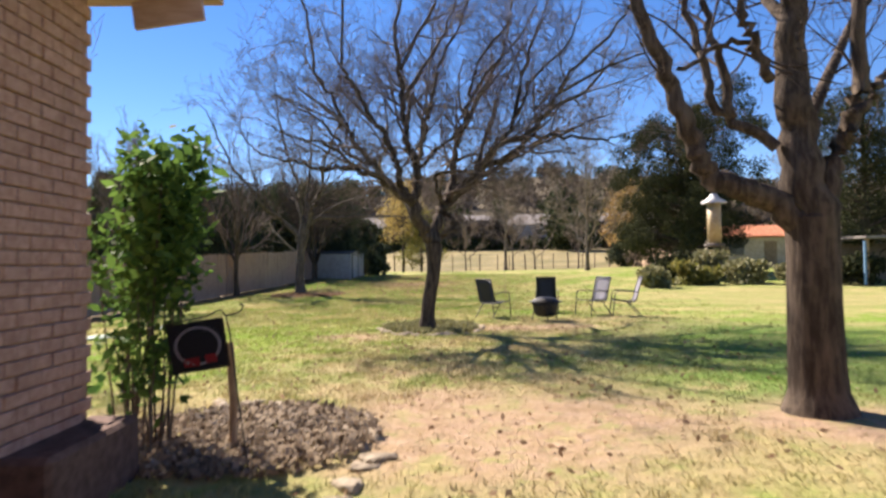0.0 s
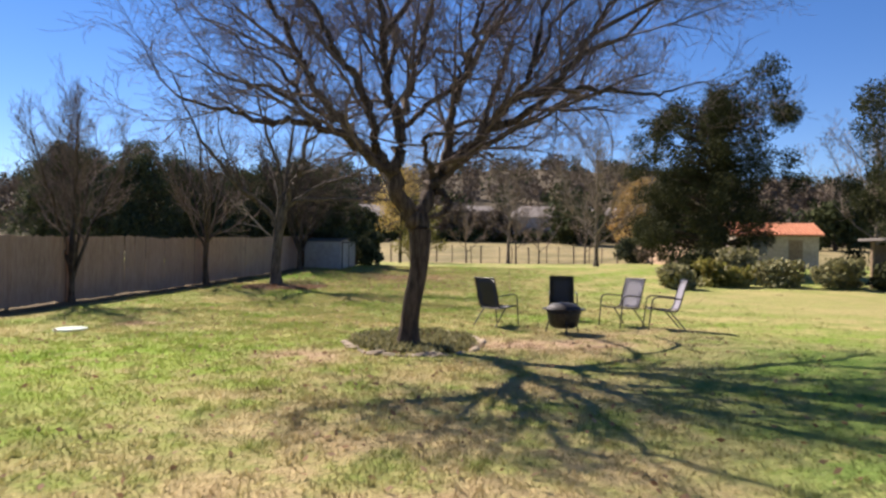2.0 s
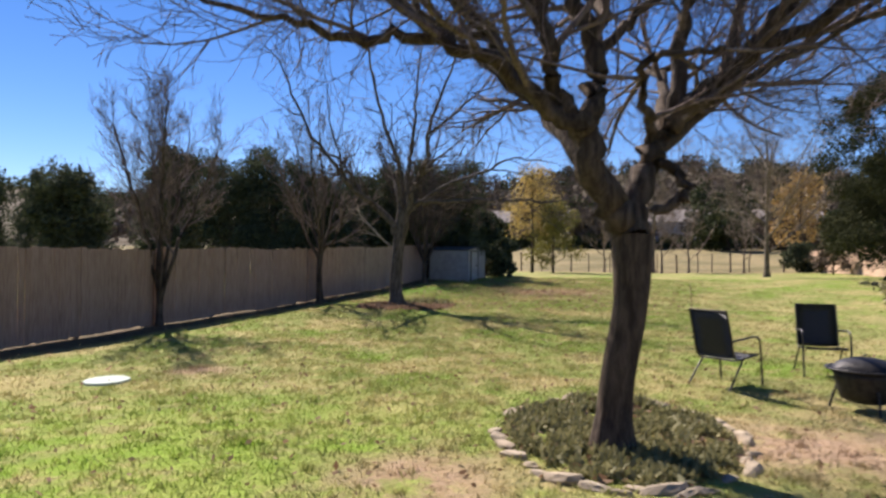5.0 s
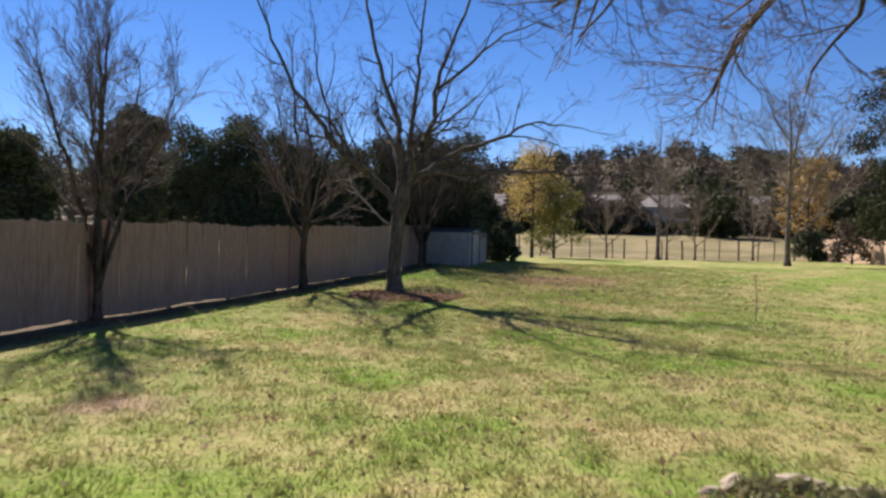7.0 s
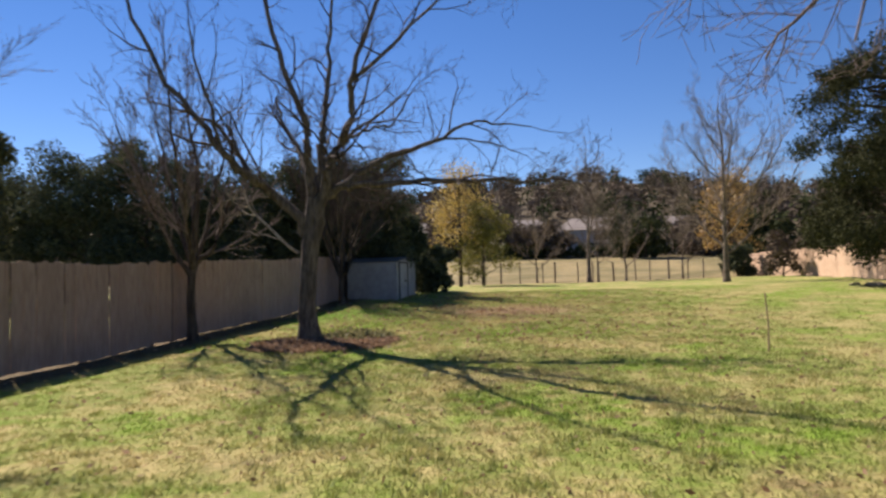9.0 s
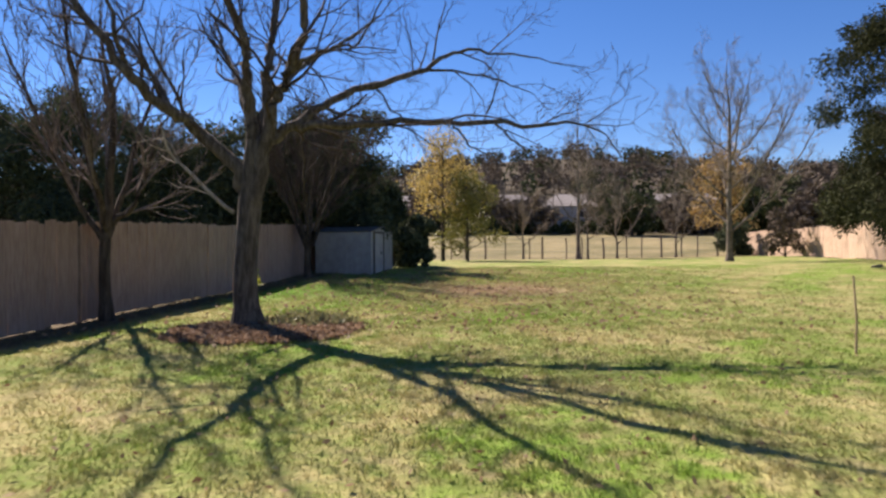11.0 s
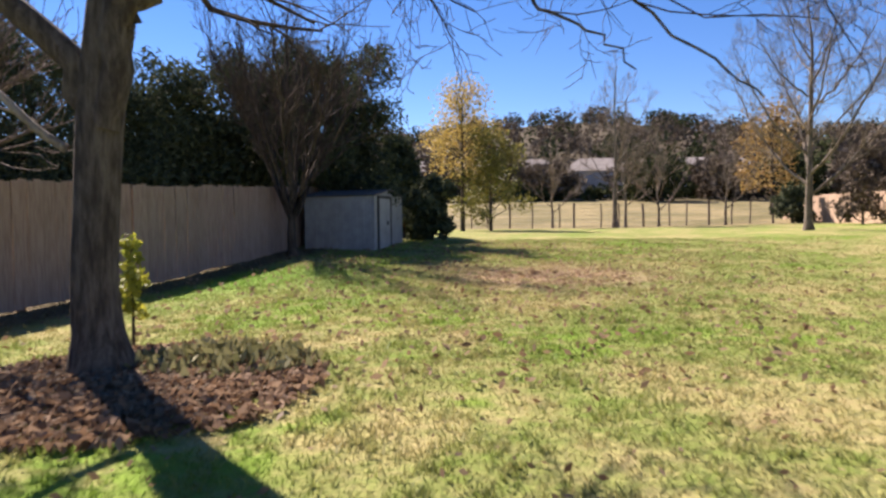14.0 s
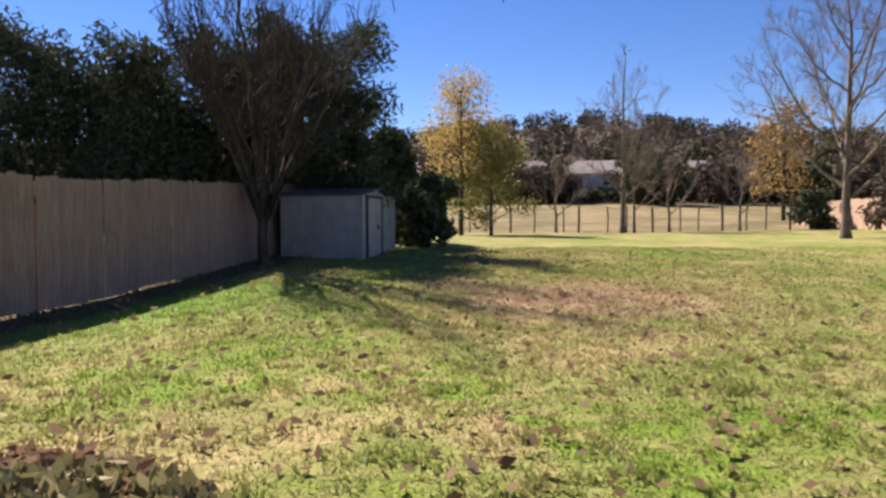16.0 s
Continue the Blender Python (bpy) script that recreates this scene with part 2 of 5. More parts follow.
M = {
    "lawn": material_lawn(),
    "blade": material_blade(),
    "bark": material_bark("bark", (0.04, 0.03, 0.023), (0.125, 0.096, 0.072)),
    "bark_grey": material_bark("bark_grey", (0.058, 0.046, 0.037), (0.165, 0.138, 0.11)),
    "bark_mid": material_bark("bark_mid", (0.10, 0.08, 0.062), (0.27, 0.225, 0.175)),
    "bark_pale": material_bark("bark_pale", (0.2, 0.16, 0.12), (0.42, 0.36, 0.29)),
    "twig": material_bark("twig", (0.05, 0.037, 0.03), (0.12, 0.092, 0.075), 14.0),
    "twig_brown": material_bark("twig_brown", (0.11, 0.082, 0.074), (0.25, 0.2, 0.175), 14.0),
    "twig_pale": material_bark("twig_pale", (0.16, 0.125, 0.1), (0.33, 0.27, 0.21), 14.0),
    "juniper": material_leaf("juniper", (0.045, 0.058, 0.034), (0.125, 0.14, 0.074), 0.15, 0.85, 0.06),
    "juniper_sunny": material_leaf("juniper_sunny", (0.022, 0.028, 0.013), (0.085, 0.088, 0.038), 0.15, 0.85, 0.06),
    "lime_leaf": material_leaf("lime_leaf", (0.42, 0.40, 0.05), (0.27, 0.33, 0.06), 0.4),
    "yellow_leaf": material_leaf("yellow_leaf", (0.50, 0.33, 0.08), (0.42, 0.36, 0.13), 0.35),
    "olive_leaf": material_leaf("olive_leaf", (0.13, 0.14, 0.03), (0.30, 0.25, 0.07), 0.35),
    "rust_leaf": material_leaf("rust_leaf", (0.34, 0.20, 0.06), (0.40, 0.30, 0.12), 0.35),
    "rose_leaf": material_leaf("rose_leaf", (0.035, 0.08, 0.02), (0.14, 0.25, 0.05), 0.4, 0.65, 0.12),
    "dry_leaf": material_leaf("dry_leaf", (0.16, 0.09, 0.05), (0.42, 0.30, 0.20), 0.35, 0.8, 0.1),
    "dark_leaf": material_leaf("dark_leaf", (0.12, 0.086, 0.06), (0.52, 0.43, 0.32), 0.35, 0.8, 0.1),
    "grey_shrub": material_leaf("grey_shrub", (0.16, 0.16, 0.065), (0.37, 0.34, 0.165), 0.25, 0.7),
    "far_bare": material_leaf("far_bare", (0.095, 0.075, 0.058), (0.16, 0.128, 0.098), 0.1, 0.9, 0.05),
    "far_green": material_leaf("far_green", (0.03, 0.04, 0.018), (0.085, 0.095, 0.04), 0.1, 0.9, 0.05),
    # One board wood in two tones, with shade and sunlight put into the colour.
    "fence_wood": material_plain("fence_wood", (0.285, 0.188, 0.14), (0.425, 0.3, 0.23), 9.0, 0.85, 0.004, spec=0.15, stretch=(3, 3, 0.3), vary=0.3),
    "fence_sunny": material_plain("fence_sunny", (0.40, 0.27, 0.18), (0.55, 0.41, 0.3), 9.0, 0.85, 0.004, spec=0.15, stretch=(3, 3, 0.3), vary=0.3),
    "shed_metal": material_plain("shed_metal", (0.28, 0.28, 0.27), (0.37, 0.37, 0.355), 3.0, 0.5, 0.002, 0.0, 0.4),
    "shed_trim": material_plain("shed_trim", (0.035, 0.032, 0.03), (0.06, 0.055, 0.05), 8.0, 0.6, 0.001),
    "shed_roof": material_plain("shed_roof", (0.06, 0.055, 0.05), (0.13, 0.12, 0.11), 4.0, 0.6, 0.004),
    "iron": material_plain("iron", (0.02, 0.02, 0.021), (0.045, 0.042, 0.04), 18.0, 0.55, 0.002, 0.6, 0.5),
    "ash_iron": material_plain("ash_iron", (0.10, 0.09, 0.085), (0.2, 0.18, 0.16), 10.0, 0.7, 0.002, 0.3),
    "chair_frame": material_plain("chair_frame", (0.03, 0.028, 0.03), (0.055, 0.05, 0.05), 20.0, 0.4, 0.001, 0.5, 0.5),
    "sling_dark": material_plain("sling_dark", (0.025, 0.03, 0.04), (0.05, 0.058, 0.07), 120.0, 0.55, 0.001, 0.0, 0.45),
    "stone": material_plain("stone", (0.22, 0.185, 0.135), (0.42, 0.355, 0.26), 7.0, 0.9, 0.012, spec=0.15, vary=0.4),
    "slab": material_plain("slab", (0.33, 0.40, 0.34), (0.46, 0.53, 0.46), 8.0, 0.85, 0.004, spec=0.2),
    "brick": material_plain("brick", (0.34, 0.205, 0.16), (0.48, 0.32, 0.255), 14.0, 0.9, 0.005, spec=0.12, vary=0.25),
    "dark_brick": material_plain("dark_brick", (0.09, 0.06, 0.05), (0.16, 0.105, 0.085), 14.0, 0.9, 0.006, spec=0.12),
    "mortar": material_plain("mortar", (0.30, 0.19, 0.145), (0.38, 0.25, 0.195), 25.0, 0.95, 0.004, spec=0.1),
    "painted_wood": material_plain("painted_wood", (0.40, 0.27, 0.2), (0.5, 0.36, 0.28), 7.0, 0.7, 0.002, stretch=(1, 4, 4)),
    "stake_wood": material_plain("stake_wood", (0.22, 0.15, 0.09), (0.40, 0.29, 0.18), 12.0, 0.85, 0.004, stretch=(3, 3, 0.4)),
    "roof_tile": material_plain("roof_tile", (0.42, 0.15, 0.08), (0.56, 0.25, 0.14), 5.0, 0.85, 0.01, vary=0.3),
    "stucco": material_plain("stucco", (0.46, 0.38, 0.28), (0.60, 0.52, 0.40), 5.0, 0.9, 0.01),
    "house_wall": material_plain("house_wall", (0.42, 0.38, 0.33), (0.56, 0.52, 0.46), 2.0, 0.9, 0.01),
    "house_roof": material_plain("house_roof", (0.18, 0.155, 0.14), (0.27, 0.24, 0.215), 2.0, 0.9, 0.02),
    "window_dark": material_plain("window_dark", (0.03, 0.035, 0.04), (0.05, 0.055, 0.06), 2.0, 0.15, 0.0, 0.0, 0.6),
    "wire": material_plain("wire", (0.16, 0.15, 0.14), (0.26, 0.245, 0.23), 30.0, 0.5, 0.001, 0.6),
    "post_wood": material_plain("post_wood", (0.12, 0.09, 0.07), (0.22, 0.17, 0.13), 12.0, 0.9, 0.004),
    "flag_cloth": material_plain("flag_cloth", (0.018, 0.018, 0.025), (0.035, 0.033, 0.04), 160.0, 0.8, 0.001),
    "flag_grey": material_plain("flag_grey", (0.32, 0.31, 0.31), (0.42, 0.41, 0.40), 160.0, 0.8, 0.001),
    "flag_red": material_plain("flag_red", (0.32, 0.03, 0.04), (0.42, 0.05, 0.055), 160.0, 0.8, 0.001),
    "feeder_tube": material_plain("feeder_tube", (0.40, 0.30, 0.14), (0.52, 0.42, 0.24), 40.0, 0.4, 0.002, 0.0, 0.5),
    "white_metal": material_plain("white_metal", (0.62, 0.62, 0.6), (0.74, 0.73, 0.7), 20.0, 0.4, 0.001, 0.0, 0.5),
    "blue_paint": material_plain("blue_paint", (0.10, 0.20, 0.32), (0.16, 0.28, 0.42), 10.0, 0.5, 0.001),
}


def sling_light():
    """Pale woven mesh that lets light through."""
    n = Nodes("sling_light")
    c = n.mix(n.ramp(n.noise(140.0, 2), 0.35, 0.65), (0.48, 0.46, 0.53), (0.62, 0.60, 0.66))
    n.finish(c, 0.6, spec=0.3)
    return n.translucent(c, 0.45)


M["sling_light"] = sling_light()


# ---- building helpers ----
def gz(x, y):
    """Height of the ground; works on numbers and arrays."""
    x, y = np.asarray(x, float), np.asarray(y, float)
    z = np.interp(y, [-60, 0, 6, 12, 18, 24, 28, 33, 38, 44, 47, 52, 72, 100, 135, 180, 260, 420, 520, 900, 3000], [0, 0, 0.06, 0.11, 0.1, 0.05, 0.12, 0.25, 0.43, 0.66, 0.8, 0.83, 0.85, 2.1, 4.4, 7.5, 22, 48, 52, 40, 30])
    z = z - np.interp(y, [-10, 5, 16, 24, 40, 47], [0, 0.022, 0.02, 0.006, 0.006, 0]) * np.clip(-x - 4, 0, 8)
    z = z + 0.016 * np.clip(x - 8, 0, 18) * np.interp(y, [10, 35, 90, 130], [0, 1, 1, 0])
    z = z + 0.11 * np.exp(-(((x + 5.4) / 3.5) ** 2) - ((y - 29.0) / 4.5) ** 2)
    z = z + np.interp(y, [180, 420], [0, 1]) * (6 * np.sin(x / 95.0 + 0.7) + 3.5 * np.sin(x / 37.0))
    return z + 0.02 * np.sin(x * 0.9 + 0.4) * np.sin(y * 0.7) + 0.012 * np.sin(x * 2.3 + y * 1.7)


def g(x, y):
    return float(gz(x, y))


def obj(name, verts, faces, material, parent=None, label="", smooth=False):
    me = bpy.data.meshes.new(name)
    me.from_pydata(verts if isinstance(verts, list) else verts.tolist(), [], faces if isinstance(faces, list) else faces.tolist())
    me.materials.append(material)
    if smooth:
        me.polygons.foreach_set("use_smooth", [True] * len(me.polygons))
    me.update()
    ob = new(name, me)
    ob.parent = parent
    return tagged(ob, label)


def part(name, bm, material, parent, label=""):
    me = bpy.data.meshes.new(name)
    bm.to_mesh(me)
    bm.free()
    me.materials.append(material)
    ob = new(name, me)
    ob.parent = parent
    return tagged(ob, label)


def thing(name, m, label, category, group="", kind=""):
    ob = new(name)
    ob.matrix_basis = m
    return tagged(ob, label, category, group, kind)


def box(size, at=(0, 0, 0), bevel=0.0, m=None, bm=None):
    """A bevelled block with its middle at a place."""
    bm = bm or bmesh.new()
    made = bmesh.ops.create_cube(bm, size=1.0, matrix=Matrix.Translation(at) @ (m or Matrix()) @ Matrix.Diagonal((*size, 1)))
    if bevel:
        edges = {e for v in made["verts"] for e in v.link_edges}
        bmesh.ops.bevel(bm, geom=list(edges), offset=bevel, segments=1, affect="EDGES")
    return bm


def smooth_all(bm):
    for f in bm.faces:
        f.smooth = True
    return bm


class Tubes:
    """Many tapered tubes in one mesh."""

    def __init__(self):
        self.v, self.f, self.n = [], [], 0

    def add(self, pts, radii, sides):
        pts = np.asarray(pts, float)
        d = np.gradient(pts, axis=0)
        d /= np.linalg.norm(d, axis=1)[:, None] + 1e-9
        ref = np.where(np.abs(d[:, 2:3]) < 0.9, [[0, 0, 1.0]], [[1.0, 0, 0]])
        a = np.cross(d, ref)
        a /= np.linalg.norm(a, axis=1)[:, None] + 1e-9
        b = np.cross(d, a)
        w = np.arange(sides) * 2 * np.pi / sides
        ring = (np.cos(w)[None, :, None] * a[:, None] + np.sin(w)[None, :, None] * b[:, None]) * np.asarray(radii, float)[:, None, None] + pts[:, None]
        k = len(pts)
        self.v.append(ring.reshape(-1, 3))
        i = np.arange((k - 1) * sides).reshape(k - 1, sides)
        j = np.roll(i, -1, axis=1)
        self.f.append(np.stack([i, j, j + sides, i + sides], -1).reshape(-1, 4) + self.n)
        self.n += k * sides

    def make(self, name, material, parent=None, label="", smooth=True):
        return obj(name, np.concatenate(self.v), np.concatenate(self.f), material, parent, label, smooth)


def bow(pts, steps=4):
    """A smooth line through a few points."""
    p = np.asarray(pts, float)
    q = np.vstack([2 * p[0] - p[1], p, 2 * p[-1] - p[-2]])
    out = []
    for i in range(1, len(q) - 2):
        for s in np.arange(steps) / steps:
            a, b, c, e = q[i - 1], q[i], q[i + 1], q[i + 2]
            out.append(0.5 * (2 * b + (c - a) * s + (2 * a - 5 * b + 4 * c - e) * s**2 + (3 * b - a - 3 * c + e) * s**3))
    return np.array(out + [p[-1]])


def unit(v):
    return v / (np.linalg.norm(v) + 1e-9)


def sprout(tubes, rng, p, d, length, r, level, plan):
    """A branch with its side branches; plan: number of side branches at each level."""
    k = 4 if level < 2 else 3
    pts, dirs = [p], [d]
    for _ in range(k):
        d = unit(d + rng.normal(0, plan["wobble"], 3) + np.array([0, 0, plan["rise"]]))
        p = p + d * length / k
        pts.append(p)
        dirs.append(d)
    if min(q[2] for q in pts) < plan.get("low", -9):
        return
    tubes.add(pts, np.linspace(r, r * 0.4, k + 1).clip(plan["thin"]), 5 if level < 1 else 4 if level < 2 else 3)
    if level < len(plan["n"]):
        for i in range(plan["n"][level]):
            s = (i + 0.7 + rng.uniform(-0.3, 0.3)) / plan["n"][level] * k
            j = min(int(s), k - 1)
            side = unit(np.cross(dirs[j + 1], rng.normal(0, 1, 3)))
            a = rng.uniform(*plan["angle"])
            at = pts[j] + (pts[j + 1] - pts[j]) * min(s - j, 1.0)
            sprout(tubes, rng, at, unit(dirs[j + 1] * math.cos(a) + side * math.sin(a)), length * rng.uniform(0.45, 0.72), r * (1 - 0.6 * s / k) * 0.6, level + 1, plan)


def bare_tree(name, trunk, limbs, plan, bark, twig, seed, label, sides=10, spawn=7, first=2.0, group="", flare=1.45, clear=0.0):
    """trunk: (points, radii); limbs: list of (points, radius at the start, radius at the end). World places."""
    rng = np.random.default_rng(seed)
    base = trunk[0][0]
    top = thing(name, pose(*base), label, "tree", group)
    o = np.array(base)
    t = Tubes()
    line = bow(trunk[0])
    radii = np.interp(np.linspace(0, 1, len(line)), np.linspace(0, 1, len(trunk[1])), trunk[1])
    radii[0] *= flare
    if len(radii) > 2:
        radii[1] *= 1 + (flare - 1) * 0.35
    line[0][2] -= 0.12
    t.add(line - o, radii, sides)
    trunk_ob = t.make("trunk", bark, top)
    twigs = Tubes()
    for pts, r0, r1 in limbs:
        t = Tubes()
        line = bow(pts)
        line[1:-1] += rng.normal(0, 0.025, (len(line) - 2, 3))
        rr = np.linspace(r0, r1, len(line))
        t.add(line - o, rr, max(6, sides - 2))
        t.make("limb", bark, top)
        dirs = np.gradient(line, axis=0)
        n = max(3, int(spawn * np.linalg.norm(np.diff(line, axis=0), axis=1).sum() / 3.0))
        for i in range(n + 1):
            s = (0.22 + 0.78 * i / n) * (len(line) - 1)
            j = min(int(round(s)), len(line) - 1)
            if line[j][2] < clear:
                continue
            side = unit(np.cross(dirs[j], rng.normal(0, 1, 3)))
            a = rng.uniform(*plan["angle"]) * (0.4 if i == n else 1)
            sprout(twigs, rng, line[j] - o, unit(unit(dirs[j]) * math.cos(a) + side * math.sin(a)), first * rng.uniform(0.6, 1.15) * (1.1 - 0.35 * i / n), min(max(rr[j] * 0.55, r1 * 0.8), plan.get("cap", 0.034)), 0, plan)
    twigs.make("crown", twig, top)
    return top


def leaves(rng, centres, spread, size, flat=0.0, slim=0.5):
    """Small bent leaves, four corners each, scattered round centres."""
    c = np.asarray(centres, float)
    n = len(c)
    a = rng.normal(0, 1, (n, 3))
    a[:, 2] *= 1 - flat
    a /= np.linalg.norm(a, axis=1)[:, None]
    b = np.cross(a, rng.normal(0, 1, (n, 3)))
    b /= np.linalg.norm(b, axis=1)[:, None]
    s = size * rng.uniform(0.6, 1.4, (n, 1))
    c = c + rng.normal(0, 1, (n, 3)) * spread
    v = np.stack([c - a * s, c + b * s * slim, c + a * s, c - b * s * slim], 1).reshape(-1, 3)
    return v, np.arange(4 * n).reshape(n, 4)


def blob_points(rng, blobs, n):
    """Places in lumpy crowns; blobs: (x, y, z, rx, ry, rz). More of them near the outside."""
    vol = np.array([b[3] * b[4] * b[5] for b in blobs]) ** 0.75
    which = rng.choice(len(blobs), n, p=vol / vol.sum())
    d = rng.normal(0, 1, (n, 3))
    d /= np.linalg.norm(d, axis=1)[:, None]
    lump = 1 + 0.16 * np.sin(d[:, 0] * 7 + which) * np.sin(d[:, 1] * 6 + 2 * which) + 0.12 * np.sin(d[:, 2] * 9 + which)
    r = rng.uniform(0, 1, n) ** 0.42 * lump
    b = np.array(blobs)[which]
    return b[:, :3] + d * r[:, None] * b[:, 3:]


def leafy_tree(name, x, y, height, width, material, seed, label, n=7000, size=0.22, low=0.1, category="tree", trunk_r=0.16, blobs=16, lean=(0, 0), cone=0.5, group="", lump=(0.13, 0.25), slim=0.5, skew=0.0):
    """A trunk with limbs under a crown of many small sprays, uneven in outline."""
    rng = np.random.default_rng(seed)
    z = g(x, y)
    top = thing(name, pose(x, y, z), label, category, group)
    t = Tubes()
    t.add(bow([(0, 0, -0.1), (lean[0] * 0.3, lean[1] * 0.3, height * 0.35), (lean[0], lean[1], height * 0.8)]), np.linspace(trunk_r, trunk_r * 0.25, 9), 8)
    t.make("trunk", M["bark"], top)
    t = Tubes()
    lumps = []
    for i in range(blobs):
        h = low + (1 - low) * (i + rng.uniform(0, 1)) / blobs
        reach = width * 0.5 * (1 - cone * h**1.5) * (0.5 + 0.5 * min(1, (h - low) * 5 + 0.4)) * rng.uniform(0.45, 1.0)
        a = rng.uniform(0, 2 * math.pi)
        r = width * rng.uniform(*lump)
        p = (lean[0] * h + math.cos(a) * max(reach - r * 0.5, 0), lean[1] * h + math.sin(a) * max(reach - r * 0.5, 0), h * height * 0.93 * (1 + skew * math.cos(a) * max(reach - r * 0.5, 0) / (width * 0.5)))
        lumps.append((*p, r, r, r * rng.uniform(0.7, 1.1) * min(1.0, height / width + 0.2)))
        t.add(bow([(lean[0] * h * 0.6, lean[1] * h * 0.6, max(0.1, p[2] - r)), ((p[0] + lean[0] * h) * 0.5, (p[1] + lean[1] * h) * 0.5, p[2] - r * 0.4), tuple(0.65 * q for q in p[:2]) + (p[2] - r * 0.1,)], 3), np.linspace(trunk_r * 0.3, 0.012, 7), 5)
    lumps.append((lean[0] * 0.5, lean[1] * 0.5, height * (0.5 + low * 0.4), width * (0.17 if skew else 0.3), width * 0.3, height * 0.4 * (1 - low * 0.5)))
    t.make("limb", M["bark"], top)
    p = blob_points(rng, lumps, n)
    p = p[p[:, 2] > 0.05]
    v, f = leaves(rng, p, size * 0.2, size, slim=slim)
    obj("crown", v, f, material, top)
    return top


# ---- ground ----
def build_ground():
    xs = np.unique(np.concatenate([np.arange(-14, 26.01, 0.5), np.linspace(-60, 70, 66), np.linspace(-400, 400, 81), np.linspace(-2500, 2500, 21)]).round(3))
    ys = np.unique(np.concatenate([np.arange(-6, 80.01, 0.5), np.linspace(-60, 200, 66), np.linspace(200, 600, 33), np.linspace(-1000, 3000, 21)]).round(3))
    gx, gy = np.meshgrid(xs, ys)
    v = np.stack([gx, gy, gz(gx, gy)], -1).reshape(-1, 3)
    i = np.arange(len(xs) * (len(ys) - 1)).reshape(len(ys) - 1, len(xs))[:, :-1]
    f = np.stack([i, i + 1, i + len(xs) + 1, i + len(xs)], -1).reshape(-1, 4)
    tagged(obj("ground", v, f, M["lawn"], smooth=True), "winter lawn, green and straw-coloured, with worn bare patches and painted shade", "lawn", kind="structure")


def build_grass():
    """Blades over the part of the lawn that is walked past."""
    rng = np.random.default_rng(3)
    n = 430000
    s = rng.uniform(0, 1, n) ** 0.8
    y = 1.5 + s * 46
    x = np.interp(y, [0, 10, 20, 47], [0.5, -1.5, -2.5, -2.5]) + rng.normal(0, 1, n) * np.interp(y, [0, 20, 47], [3.0, 4.5, 6.0])
    keep = (x > -9.9) & ~((np.hypot((x - 0.55) / 1.5, (y - 5.6) / 1.2) < 1) & (rng.uniform(0, 1, n) < 0.7))
    for px, py, r in ((0.3, 5.3, 1.5), (1.3, 6.0, 1.2), (-1.8, 12.8, 0.7), (1.4, 14.2, 0.9), (2.6, 14.4, 0.8), (3.4, 5.6, 0.9)):
        keep &= ~((np.hypot(x - px, y - py) < r * rng.uniform(0.6, 1.3, n)) & (rng.uniform(0, 1, n) < 0.75))
    keep &= np.hypot((x + 1.5) / 1.1, (y - 5.2) / 1.1) > 1
    keep &= np.hypot(x - 3.4, y - 5.95) > 0.5
    x, y = x[keep], y[keep]
    n = len(x)
    lattice = rng.uniform(0, 1, (400, 200)) ** 1.6
    cell = 0.17
    u, q = (y + 2) / cell, (x + 14) / cell
    i0, j0 = u.astype(int) % 399, q.astype(int) % 199
    fu, fq = u % 1, q % 1
    tuft = (lattice[i0, j0] * (1 - fu) + lattice[i0 + 1, j0] * fu) * (1 - fq) + (lattice[i0, j0 + 1] * (1 - fu) + lattice[i0 + 1, j0 + 1] * fu) * fq
    h = rng.uniform(0.014, 0.045, n) * (0.5 + 1.6 * tuft)
    m, per = 3200, 24
    cy = 3 + rng.uniform(0, 1, m) ** 0.8 * 40
    cx = np.interp(cy, [0, 10, 20, 47], [0.5, -1.5, -2.5, -2.5]) + rng.normal(0, 1, m) * np.interp(cy, [0, 20, 47], [3.0, 4.5, 6.0])
    ok = (cx > -9.5) & (np.hypot(cx - 3.4, cy - 6.0) > 0.8) & (np.hypot(cx - 0.5, cy - 5.6) > 1.6)
    cx, cy = cx[ok], cy[ok]
    wide, tall = rng.uniform(0.03, 0.085, len(cx)), rng.uniform(0.04, 0.085, len(cx))
    x = np.concatenate([x, (cx[:, None] + rng.normal(0, 1, (len(cx), per)) * wide[:, None]).ravel()])
    y = np.concatenate([y, (cy[:, None] + rng.normal(0, 1, (len(cx), per)) * wide[:, None]).ravel()])
    h = np.concatenate([h, (rng.uniform(0.5, 1.0, (len(cx), per)) * tall[:, None]).ravel()])
    n = len(x)
    w = rng.uniform(0.004, 0.010, n) * np.interp(y, [0, 47], [1.0, 1.6])
    a = rng.uniform(0, 2 * np.pi, n)
    lx, ly = np.cos(a), np.sin(a)
    bx, by = rng.normal(0, 0.55, n) * h, rng.normal(0, 0.55, n) * h
    z = gz(x, y) - 0.004
    v = np.stack([np.stack([x - lx * w, y - ly * w, z], -1), np.stack([x + lx * w, y + ly * w, z], -1), np.stack([x + bx, y + by, z + h], -1)], 1).reshape(-1, 3)
    tagged(obj("grass", v, np.arange(3 * n).reshape(n, 3), M["blade"]), "short dry winter grass blades with green tufts", "grass", kind="stuff")


